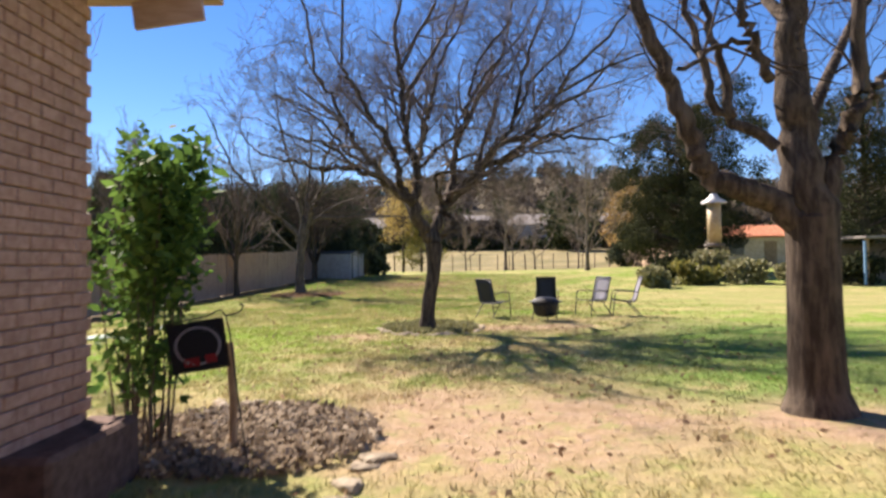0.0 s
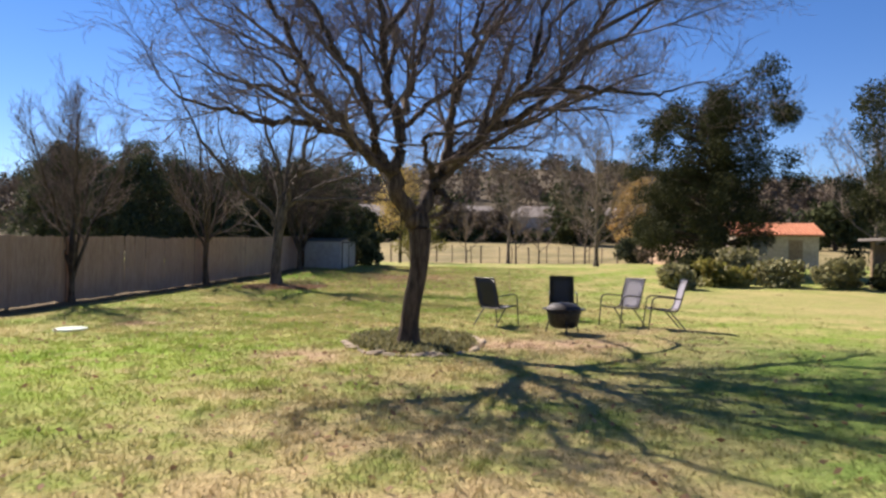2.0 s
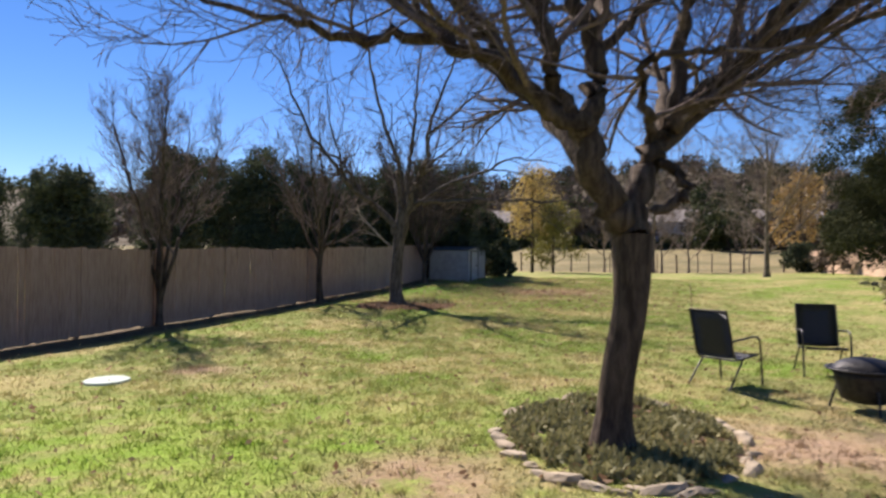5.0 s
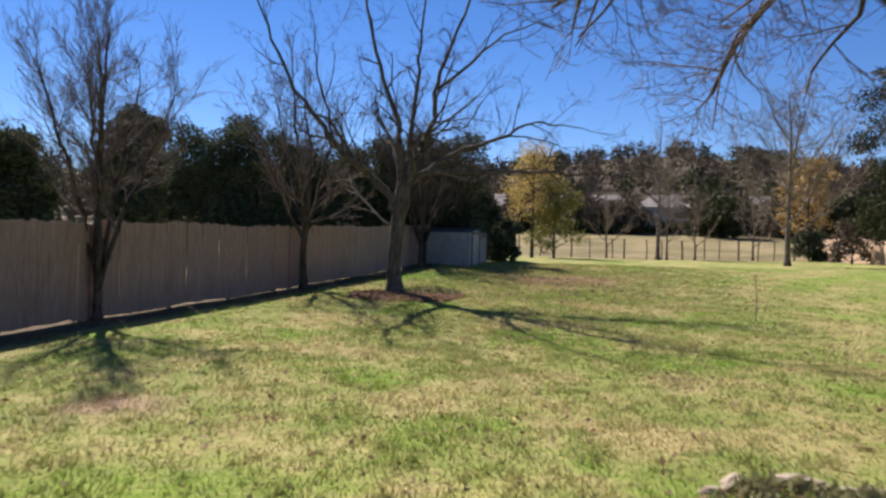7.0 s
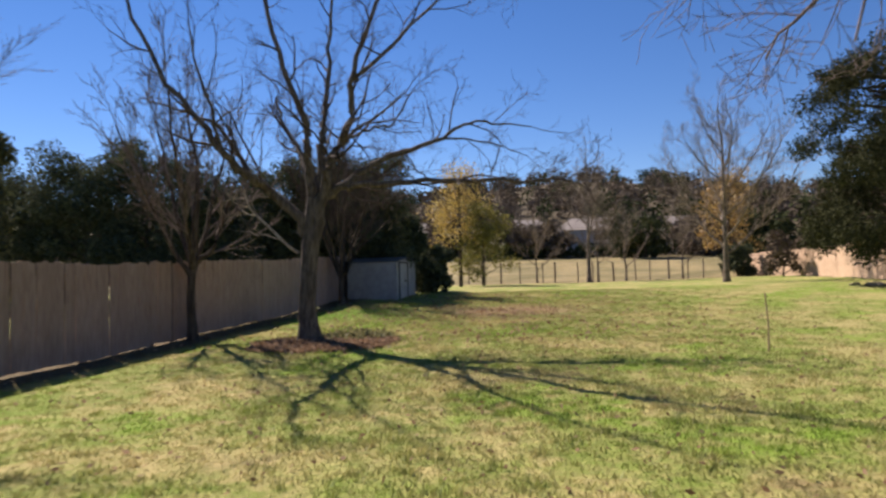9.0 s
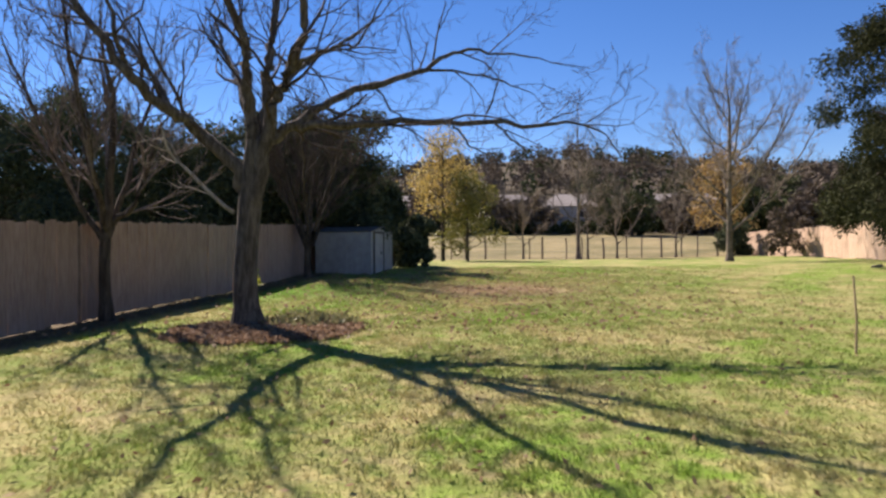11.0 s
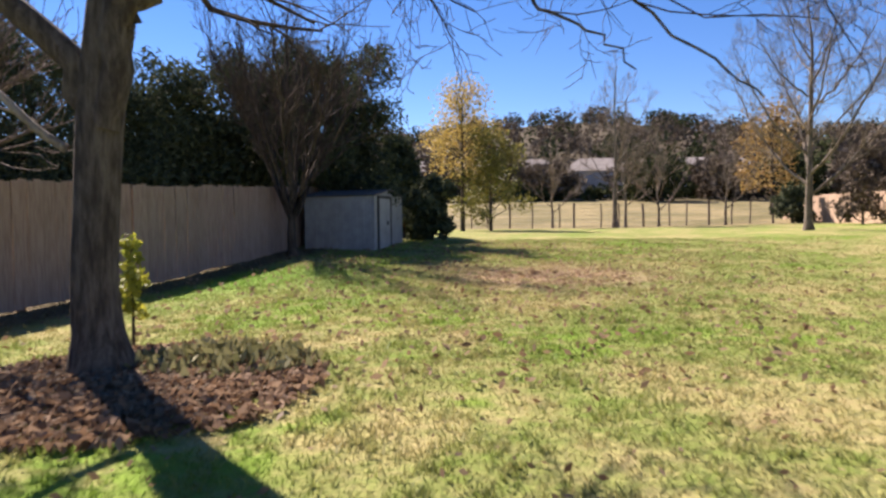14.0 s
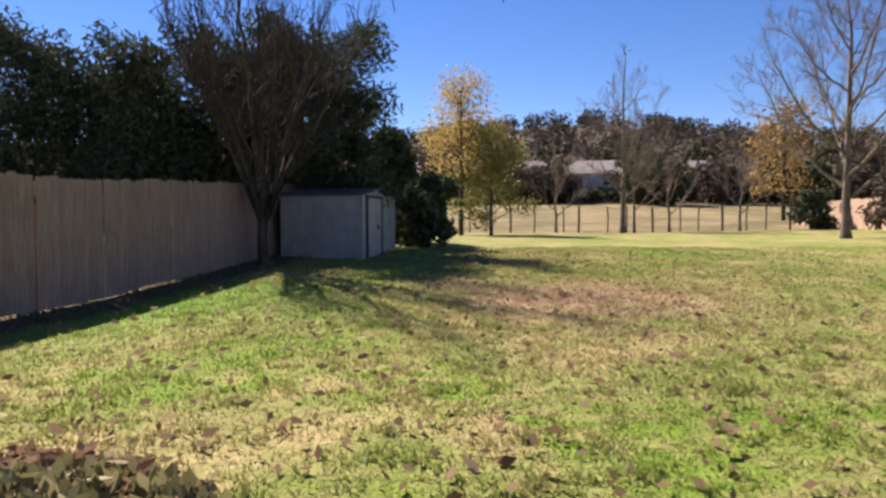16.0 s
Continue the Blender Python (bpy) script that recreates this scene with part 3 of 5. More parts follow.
def build_litter():
    """Fallen leaves, thick under the second tree, thin over the lawn."""
    rng = np.random.default_rng(5)
    n = 5200
    y = rng.uniform(3, 46, n)
    x = np.interp(y, [0, 20, 46], [0.5, -2.5, -2.5]) + rng.normal(0, 4.5, n)
    keep = x > -10.3
    x, y = x[keep], y[keep]
    c = np.stack([x, y, gz(x, y) + rng.uniform(0.02, 0.05, len(x))], -1)
    v, f = leaves(rng, c, 0.0, 0.032, 0.6)
    tagged(obj("fallen_leaves", v, f, M["dry_leaf"]), "dry brown leaves strewn over the lawn", "leaves", kind="stuff")
    n = 2600
    y = rng.uniform(29, 46, n)
    x = -3.0 + rng.normal(0, 4.0, n)
    keep = x > -10.3
    x, y = x[keep], y[keep]
    c = np.stack([x, y, gz(x, y) + rng.uniform(0.03, 0.06, len(x))], -1)
    v, f = leaves(rng, c, 0.0, 0.05, 0.6)
    tagged(obj("blown_leaves", v, f, M["dry_leaf"]), "curled brown leaves blown over the far lawn", "leaves", kind="stuff")
    n = 3200
    a, r = rng.uniform(0, 2 * np.pi, n), rng.uniform(0, 1, n) ** 0.5
    x, y = -5.75 + np.cos(a) * r * 1.6, 28.9 + np.sin(a) * r * 1.5
    c = np.stack([x, y, gz(x, y) + 0.035 + rng.uniform(0.0, 0.06, n) * (1 - 0.8 * np.minimum(r, 1))], -1)
    v, f = leaves(rng, c, 0.0, 0.06, 0.45)
    tagged(obj("pale_leaves", v, f, M["dry_leaf"]), "paler dry leaves on the mulch round the tree", "leaves", kind="stuff")
    n = 6500
    a, r = rng.uniform(0, 2 * np.pi, n), rng.uniform(0, 1, n) ** 0.6
    x, y = -5.75 + np.cos(a) * r * (1.35 + 0.2 * np.sin(3 * a)), 28.9 + np.sin(a) * r * (1.25 + 0.2 * np.cos(4 * a))
    stray = 1 + 0.5 * (rng.uniform(0, 1, n) < 0.08) * rng.uniform(0, 1, n)
    x, y = -5.75 + (x + 5.75) * stray, 28.9 + (y - 28.9) * stray
    c = np.stack([x, y, gz(x, y) + 0.01 + rng.uniform(0.0, 0.07, n) * (1 - 0.8 * r)], -1)
    v, f = leaves(rng, c, 0.0, 0.05, 0.45)
    tagged(obj("leaf_mulch", v, f, M["dark_leaf"]), "mound of dead brown leaves round the tree foot", "leaves", kind="stuff")
    n = 700
    a, r = rng.uniform(0, 2 * np.pi, n), rng.uniform(0, 1, n) ** 0.6
    x, y = -5.2 + np.cos(a) * r * 0.9, 29.5 + np.sin(a) * r * 0.6
    c = np.stack([x, y, gz(x, y) + rng.uniform(0.02, 0.24, n) * (1 - r * 0.6)], -1)
    v, f = leaves(rng, c, 0.0, 0.06, -2.0)
    tagged(obj("dry_stalks", v, f, M["grey_shrub"]), "low dry grey-green stalks behind the tree foot", "plants", kind="stuff")
    n = 3800
    a, r = rng.uniform(0, 2 * np.pi, n), rng.uniform(0, 1, n) ** 0.6
    x, y = -1.75 + np.cos(a) * r * 1.15, 5.3 + np.sin(a) * r * 1.05
    c = np.stack([x, y, gz(x, y) + rng.uniform(0.01, 0.09, n)], -1)
    v, f = leaves(rng, c, 0.0, 0.045, 0.4)
    tagged(obj("bed_mulch", v, f, M["dark_leaf"]), "dark dead leaves covering the flower bed", "leaves", kind="stuff")
    n = 6000
    a, r = rng.uniform(0, 2 * np.pi, n), rng.uniform(0, 1, n) ** 0.5
    a, r = np.repeat(a[:240], 25), np.repeat(r[:240], 25)
    x, y = -0.26 + np.cos(a) * r * 0.98 + rng.normal(0, 0.05, n), 14.4 + np.sin(a) * r * 1.55 + rng.normal(0, 0.05, n)
    c = np.stack([x, y, gz(x, y) + rng.uniform(0.0, 0.06, n)], -1)
    v, f = leaves(rng, c, 0.0, 0.065, -1.6, 0.3)
    tagged(obj("ground_cover", v, f, M["grey_shrub"]), "low grey-green ground cover inside the stone ring", "plants", kind="stuff")


def build_ring_leaves():
    rng = np.random.default_rng(8)
    n = 520
    a, r = rng.uniform(0, 2 * np.pi, n), rng.uniform(0, 1, n) ** 0.5
    x, y = -0.26 + np.cos(a) * r * 1.05, 14.4 + np.sin(a) * r * 1.6
    c = np.stack([x, y, gz(x, y) + rng.uniform(0.01, 0.03, n)], -1)
    v, f = leaves(rng, c, 0.0, 0.05, 0.6)
    tagged(obj("dead_leaves", v, f, M["dry_leaf"]), "brown dead leaves inside the stone ring", "leaves", kind="stuff")


# ---- trees ----
PLAN_WIDE = dict(n=(5, 5, 4), wobble=0.18, rise=0.04, angle=(0.45, 1.05), thin=0.0031, low=2.75)
PLAN_B = dict(n=(3, 3, 3), wobble=0.18, rise=0.03, angle=(0.45, 1.0), thin=0.0035, low=2.35)
PLAN_TALL = dict(n=(4, 4, 3), wobble=0.11, rise=0.07, angle=(0.4, 0.85), thin=0.006)


def build_tree_a():
    z = g(-0.33, 13.85)
    trunk = ([(-0.33, 13.85, z), (-0.29, 13.86, 0.7), (-0.18, 13.9, 1.35), (-0.17, 13.92, 1.95)], [0.165, 0.15, 0.15, 0.19])
    limbs = [
        ([(-0.21, 13.88, 1.95), (-0.33, 13.79, 2.19), (-0.47, 13.7, 2.45), (-0.57, 13.62, 2.74), (-0.64, 13.55, 2.9)], 0.155, 0.12),
        ([(-0.62, 13.58, 2.83), (-0.81, 13.44, 2.92), (-1.02, 13.3, 3.08), (-1.3, 13.15, 3.28), (-1.63, 13, 3.39), (-2.07, 12.9, 3.47), (-2.36, 12.8, 3.39), (-2.73, 12.7, 3.5), (-3.06, 12.6, 3.56), (-3.53, 12.5, 3.71)], 0.085, 0.018),
        ([(-1.02, 13.3, 3.08), (-1.39, 13.25, 3.55), (-1.74, 13.2, 3.98), (-1.89, 13.18, 4.26), (-2.05, 13.15, 4.58), (-2.22, 13.12, 4.96), (-2.51, 13.1, 5.38), (-2.7, 13, 6.6), (-3, 12.9, 7.6)], 0.065, 0.02),
        ([(-0.64, 13.58, 2.85), (-0.76, 13.52, 3.04), (-0.87, 13.45, 3.28), (-0.91, 13.39, 3.61), (-1.06, 13.32, 3.93), (-1.18, 13.26, 4.21), (-1.41, 13.19, 4.49), (-1.57, 13.13, 4.81), (-1.78, 13.06, 5.21), (-1.98, 13, 5.67), (-1.95, 12.9, 7.2), (-2.2, 12.8, 8.4)], 0.085, 0.02),
        ([(-0.61, 13.58, 2.85), (-0.51, 13.64, 3.12), (-0.51, 13.7, 3.43), (-0.58, 13.75, 3.82), (-0.72, 13.8, 4.12), (-0.76, 13.85, 4.56), (-0.81, 13.9, 5.01), (-0.84, 13.95, 5.65), (-0.97, 14, 6.45), (-0.8, 14.2, 7.7), (-0.9, 14.3, 9)], 0.11, 0.022),
        ([(-0.51, 13.7, 3.39), (-0.43, 13.9, 3.93), (-0.35, 14.1, 4.37), (-0.23, 14.27, 4.9), (-0.12, 14.43, 5.44), (0.05, 14.6, 6.16), (0.6, 14.9, 7.3), (0.7, 15.1, 8.6)], 0.075, 0.02),
        ([(-0.46, 13.8, 3.56), (-0.1, 14.1, 3.97), (0.35, 14.4, 4.42), (0.5, 14.57, 4.82), (0.75, 14.73, 5.29), (1.06, 14.9, 5.85), (2, 15.2, 7), (2.4, 15.5, 7.9)], 0.05, 0.016),
        ([(-0.15, 13.9, 1.95), (-0.09, 14, 2.37), (0.05, 14.1, 2.74), (0.27, 14.15, 3.07), (0.64, 14.2, 3.34), (0.96, 14.13, 3.68), (1.2, 14.07, 4.03), (1.62, 14, 4.18), (1.98, 14.05, 4.36), (2.35, 14.1, 4.8), (2.56, 14.15, 5.15), (2.88, 14.2, 5.67), (4, 14.4, 6.8), (4.5, 14.5, 7.7)], 0.125, 0.02),
        ([(0.9, 14.15, 3.61), (1.47, 13.98, 3.78), (1.86, 13.8, 4.16), (2.17, 13.67, 4.18), (2.73, 13.53, 4.13), (3.34, 13.4, 4.05), (3.69, 13.2, 4.11)], 0.07, 0.016),
        ([(0.23, 14.2, 3.05), (0.28, 14.25, 3.53), (0.31, 14.3, 3.92), (0.42, 14.4, 4.35), (0.58, 14.5, 4.82), (0.71, 14.7, 5.36), (0.89, 14.9, 6.11), (1.6, 15.2, 7.2), (1.9, 15.4, 8.4)], 0.08, 0.02),
        ([(0.03, 14.1, 2.75), (-0.01, 13.95, 2.93), (-0.06, 13.8, 3.09), (-0.12, 13.7, 3.28), (-0.02, 13.6, 3.44), (0.32, 13.6, 3.46), (0.53, 13.6, 3.45)], 0.055, 0.022),
        ([(0.01, 14.1, 2.63), (0.17, 14, 2.51), (0.3, 13.9, 2.34), (0.18, 13.9, 2.24), (0.01, 13.9, 2.15)], 0.055, 0.045),
        ([(1.21, 14.1, 4.02), (1.55, 14.3, 4.48), (1.82, 14.5, 5.02), (2.12, 14.8, 5.7), (3, 15.1, 6.6), (3.4, 15.4, 7.6)], 0.055, 0.018),
        ([(-1.63, 13, 3.39), (-2.02, 13.15, 3.76), (-2.49, 13.3, 4.02), (-3.06, 13.45, 4.18), (-3.66, 13.6, 4.5)], 0.045, 0.014),
        ([(-1.4, 13.3, 3.56), (-1.9, 13.6, 3.8), (-2.44, 13.9, 4.5), (-2.99, 14.15, 4.91), (-3.66, 14.4, 5.33)], 0.045, 0.014),
        ([(-0.47, 13.7, 2.45), (-1, 14.5, 3.2), (-1.6, 15.2, 3.9), (-2.3, 16, 4.7), (-2.8, 16.6, 5.6)], 0.07, 0.02),
        ([(0.05, 14.1, 2.7), (0.7, 14.6, 3.3), (1.4, 15.3, 3.8), (2.2, 16, 4.3), (3, 16.5, 4.9)], 0.07, 0.02),
        ([(0.05, 14.1, 2.72), (0.3, 15.2, 3.5), (0.35, 16.8, 4.2), (0.2, 18.4, 4.2), (0, 19.8, 3.6)], 0.08, 0.02),
        ([(0.35, 16.6, 4.1), (1, 17.8, 4.5), (1.3, 19, 4.3), (1.2, 20, 3.9)], 0.05, 0.014),
        ([(0.7, 14.6, 3.3), (1.2, 15.5, 4.8), (1.6, 16.5, 6), (2, 17.2, 6.8)], 0.055, 0.02),
        ([(1.4, 15.3, 3.8), (2.4, 16.6, 4.6), (3.3, 17.8, 5.1), (4, 18.6, 5.4)], 0.05, 0.018),
        ([(-0.72, 13.8, 4.15), (-0.7, 15, 5.4), (-0.9, 16.2, 6.2), (-1, 17, 7)], 0.055, 0.02),
        ([(2.2, 16, 4.3), (3.2, 16.2, 4.8), (4.2, 16.4, 5.2)], 0.04, 0.018),
        ([(0.43, 14.45, 4.38), (1, 15.3, 5.6), (1.5, 16, 6.6), (1.8, 16.6, 7.6)], 0.06, 0.02),
        ([(1.56, 14.3, 4.5), (2, 15, 6.2), (2.4, 15.6, 7.2), (2.7, 16, 8)], 0.05, 0.02),
        ([(2.38, 14.05, 4.85), (3.3, 14.9, 5.4), (4, 15.5, 6.2), (4.6, 16, 6.8)], 0.05, 0.018),
        ([(-0.8, 13.85, 5), (-0.2, 14.6, 6.2), (0.2, 15.4, 7.2), (0.5, 16, 8.2)], 0.055, 0.02),
        ([(-0.85, 13.95, 5.7), (-0.1, 13.6, 7), (0.3, 13.4, 8)], 0.045, 0.018),
        ([(2.6, 14.1, 5.2), (3.6, 13.8, 5.7), (4.7, 13.4, 6)], 0.04, 0.016),
    ]
    tree = bare_tree("bare_tree", trunk, limbs, PLAN_WIDE, M["bark"], M["twig_brown"], 11, "spreading bare winter tree in a ring of stones", spawn=5.0, first=1.5, clear=2.5)
    return tree


def build_tree_b():
    x, y = -6.14, 29.25
    trunk = ([(x, y, g(x, y)), (-6.19, 29.25, 1), (-6.15, 29.25, 1.71), (-6.08, 29.25, 2.58), (-5.96, 29.25, 3.38)], [0.235, 0.195, 0.185, 0.195, 0.2])
    limbs = [
        ([(-6.14, 29.25, 2.43), (-6.33, 29.17, 2.98), (-6.86, 29.08, 3.49), (-7.17, 28.63, 3.78), (-7.6, 28.19, 4.2), (-7.89, 28.07, 4.68), (-8.63, 27.96, 5.64), (-9.3, 27.85, 6.99), (-9.75, 27.74, 8.11)], 0.13125, 0.024),
        ([(-6, 29.25, 3.34), (-6.07, 29.19, 3.88), (-6.07, 28.97, 4.6), (-6.07, 28.75, 5.03), (-6.45, 28.52, 6.09), (-6.73, 28.19, 7.44), (-6.95, 27.96, 9.45)], 0.12075, 0.024),
        ([(-5.95, 29.31, 3.35), (-5.89, 29.47, 4.22), (-5.87, 29.64, 4.89), (-5.86, 29.87, 5.42), (-5.83, 30.2, 6.43), (-5.83, 30.54, 7.88), (-5.61, 30.76, 9.9)], 0.1155, 0.022),
        ([(-6.02, 29.19, 2.36), (-5.83, 29.14, 3.31), (-5.59, 28.97, 4), (-5.39, 28.86, 4.39), (-5.03, 28.63, 4.97), (-4.93, 28.3, 5.87), (-4.37, 28.07, 7.21), (-3.81, 27.85, 8.78)], 0.1365, 0.024),
        ([(-5.92, 29.19, 3.07), (-5.63, 29.19, 3.47), (-5.33, 29.25, 3.65), (-4.77, 29.53, 4.12), (-3.9, 29.87, 4.51), (-3.16, 30.09, 4.79), (-2.69, 30.2, 5.14), (-2.03, 30.2, 5.17), (-1.1, 30.2, 5.02)], 0.09975, 0.014),
        ([(-5.87, 29.14, 3.13), (-5.54, 29.19, 3.54), (-5.06, 29.22, 3.64), (-3.84, 29.23, 3.67), (-2.54, 29.25, 3.68), (-1.24, 29.31, 3.64), (-0.63, 29.36, 3.68), (-0.09, 29.42, 3.49)], 0.08925, 0.012),
        ([(-2.07, 29.25, 3.69), (-1.81, 29.23, 3.53), (-1.6, 29.22, 3.3), (-1, 29.19, 2.84), (-0.64, 29.08, 2.51)], 0.0231, 0.007),
        ([(-2.67, 29.25, 3.68), (-2.54, 29.19, 3.45), (-2.33, 29.14, 3.23), (-1.91, 29.08, 3.03), (-1.67, 28.97, 2.72)], 0.021, 0.007),
        ([(-4.08, 29.81, 4.43), (-3.88, 29.68, 4.19), (-3.74, 29.55, 3.97), (-3.46, 29.42, 3.76), (-3.28, 29.31, 3.39)], 0.021, 0.007),
        ([(-3.16, 30.09, 4.79), (-2.51, 29.92, 4.68), (-1.8, 29.75, 4.52), (-1.28, 29.64, 4.24)], 0.0273, 0.008),
        ([(-5.39, 28.86, 4.39), (-5.01, 28.71, 4.62), (-4.56, 28.56, 4.77), (-4.14, 28.41, 4.79), (-3.7, 27.96, 5.31)], 0.042, 0.012),
        ([(-6.12, 29.22, 3.85), (-6.61, 30.2, 4.75), (-7.29, 31.32, 5.64), (-7.62, 31.99, 6.76)], 0.0735, 0.02),
        ([(-5.85, 29.46, 4.13), (-5.38, 30.2, 4.97), (-4.82, 31.1, 5.64), (-4.15, 31.88, 6.43)], 0.063, 0.018),
        ([(-7.2, 28.63, 3.83), (-8.07, 29.19, 4.97), (-9.08, 29.75, 5.53), (-9.98, 30.09, 5.87)], 0.0525, 0.016),
        ([(-7.62, 28.19, 4.24), (-7.79, 27.63, 5.31), (-7.85, 27.07, 6.54)], 0.04725, 0.016),
        ([(-5, 28.38, 5.7), (-4.04, 27.51, 6.09), (-3.25, 26.62, 6.43), (-2.36, 25.83, 6.54)], 0.04725, 0.014),
    ]
    tree = bare_tree("bare_tree", trunk, limbs, PLAN_B, M["bark_grey"], M["twig"], 23, "bare winter tree with a long level limb over the lawn", spawn=4, first=1.4, clear=3.2)
    rng = np.random.default_rng(9)
    t, o = Tubes(), np.array((x, y, g(x, y)))
    line = bow([(-6.35, 29.19, 2.19), (-6.58, 29.12, 2.37), (-7.03, 29.05, 2.84), (-7.34, 28.97, 3.18), (-7.43, 28.86, 3.58)])
    t.add(line - o, np.linspace(0.045, 0.014, len(line)), 6)
    for j in (5, 8, 10, 12, 14):
        sprout(t, rng, line[j] - o, unit(np.array([-0.8, rng.normal(0, 0.4), rng.normal(0.1, 0.4)])), 0.75, 0.014, 1, dict(n=(2, 2, 2), wobble=0.2, rise=0.0, angle=(0.4, 0.9), thin=0.003))
    t.make("dead_limb", M["bark_pale"], tree, "pale dead side limb")


def build_tree_near():
    """The thick tree by the house, lit from one side."""
    x, y = 3.5, 6
    trunk = ([(x, y, g(x, y)), (3.48, 6, 0.48), (3.47, 6, 1.07), (3.47, 6, 1.55), (3.46, 6, 1.9)], [0.28, 0.255, 0.24, 0.235, 0.24])
    limbs = [
        ([(3.35, 6, 1.82), (3.1, 5.98, 2.05), (2.77, 5.95, 2.21), (2.48, 5.93, 2.28), (2.35, 5.9, 2.52), (2.23, 5.85, 2.8), (2.06, 5.8, 3.13), (1.9, 5.75, 3.51), (1.73, 5.7, 3.89), (1.48, 5.6, 4.41), (1.27, 5.5, 4.92)], 0.135, 0.04),
        ([(3.15, 6, 2.57), (2.83, 6.05, 2.84), (2.59, 6.1, 3.05), (2.51, 6.13, 3.39), (2.43, 6.17, 3.84), (2.34, 6.2, 4.31), (2.25, 6.3, 4.87)], 0.06, 0.022),
        ([(2.76, 6.05, 2.88), (2.68, 6.07, 3.37), (2.57, 6.1, 3.76), (2.49, 6.15, 4.17), (2.46, 6.2, 4.7)], 0.05, 0.02),
        ([(2.15, 5.8, 3.28), (2.45, 5.9, 3.45), (2.8, 5.95, 3.59), (3.05, 6, 3.42)], 0.022, 0.03),
        ([(3.48, 6, 1.82), (3.39, 6.02, 2.36), (3.36, 6.03, 2.91), (3.36, 6.05, 3.46), (3.38, 6.1, 4.03), (3.44, 6.2, 4.75), (3.35, 6.2, 5.55)], 0.215, 0.07),
        ([(3.1, 6, 3.23), (2.92, 5.9, 3.53), (2.8, 5.85, 3.72), (2.73, 5.8, 4.02), (2.65, 5.7, 4.45)], 0.055, 0.022),
        ([(3.57, 6, 1.9), (3.64, 5.98, 2.3), (3.74, 5.97, 2.62), (3.86, 5.95, 2.89), (3.91, 5.93, 3.42), (3.91, 5.9, 3.95), (4.01, 5.9, 4.6)], 0.12, 0.045),
        ([(3.85, 5.95, 2.86), (4.1, 6.02, 3.12), (4.36, 6.1, 3.41), (4.91, 6.3, 3.87)], 0.06, 0.02),
        ([(3.45, 6.1, 2.7), (4.36, 6.8, 3.94), (5.3, 7.6, 5.03)], 0.07, 0.02),
        ([(3.39, 6.1, 3.7), (3.38, 6.9, 4.73), (3.38, 7.4, 5.7)], 0.07, 0.02),
    ]
    plan = dict(n=(4, 3, 2), wobble=0.16, rise=0.02, angle=(0.5, 1.1), thin=0.003, cap=0.016)
    return bare_tree("bare_tree", trunk, limbs, plan, M["bark"], M["twig"], 31, "thick old bare tree with rough bark near the house", sides=14, spawn=3, first=1.1, flare=1.35, clear=3.0)


def stem_tree(name, x, y, height, spread, stems, r, seed, label, bark, twig, plan, first, fork=0.25, spawn=4, group=""):
    """A bare tree with several rising stems."""
    rng = np.random.default_rng(seed)
    z = g(x, y)
    limbs = []
    for i in range(stems):
        a = 2 * math.pi * (i + rng.uniform(-0.25, 0.25)) / stems
        q = spread * rng.uniform(0.55, 1.0)
        h = height * rng.uniform(0.78, 1.0)
        limbs.append(([(x, y, z + height * fork * rng.uniform(0.75, 1.0)), (x + math.cos(a) * q * 0.35, y + math.sin(a) * q * 0.35, z + h * 0.45), (x + math.cos(a) * q * 0.7, y + math.sin(a) * q * 0.7, z + h * 0.7), (x + math.cos(a) * q, y + math.sin(a) * q, z + h * 0.92)], r * 0.55, r * 0.15))
    limbs.append(([(x, y, z + height * fork * 0.9), (x + rng.normal(0, 0.1), y, z + height * 0.6), (x + rng.normal(0, 0.15), y, z + height * 0.95)], r * 0.75, r * 0.15))
    trunk = ([(x, y, z), (x + rng.normal(0, 0.03), y, z + height * fork * 0.5), (x, y, z + height * fork)], [r, r * 0.85, r * 0.8])
    return bare_tree(name, trunk, limbs, plan, bark, twig, seed, label, sides=8, spawn=spawn, first=first, group=group)


def leader_tree(name, x, y, height, reach, n, r, seed, label, bark, twig, plan, first, low=0.17, spawn=4, group=""):
    """A bare tree with one leader and slanting side limbs, longest below."""
    rng = np.random.default_rng(seed)
    z = g(x, y)
    bend = rng.normal(0, 0.12, 2)
    lead = [(x, y, z + height * low * 0.9), (x + bend[0], y, z + height * 0.45), (x - bend[0], y + bend[1], z + height * 0.72), (x + bend[1], y, z + height * 0.97)]
    limbs = [(lead, r * 0.72, r * 0.12)]
    for i in range(n):
        h = low * 0.85 + (0.72 - low) * (i / (n - 1)) ** 1.1
        a = i * 2.4 + rng.uniform(-0.4, 0.4)
        q = reach * (1 - 0.62 * i / n) * rng.uniform(0.8, 1.1)
        zz = z + h * height
        c, e = math.cos(a), math.sin(a)
        limbs.append(([(x, y, zz), (x + c * q * 0.35, y + e * q * 0.35, zz + q * 0.3), (x + c * q * 0.72, y + e * q * 0.72, zz + q * 0.78), (x + c * q, y + e * q, zz + q * 1.3)], r * 0.42 * (1 - 0.5 * i / n), r * 0.09))
    trunk = ([(x, y, z), (x, y, z + height * low * 0.5), (x, y, z + height * low)], [r, r * 0.85, r * 0.78])
    return bare_tree(name, trunk, limbs, plan, bark, twig, seed, label, sides=8, spawn=spawn, first=first, group=group)


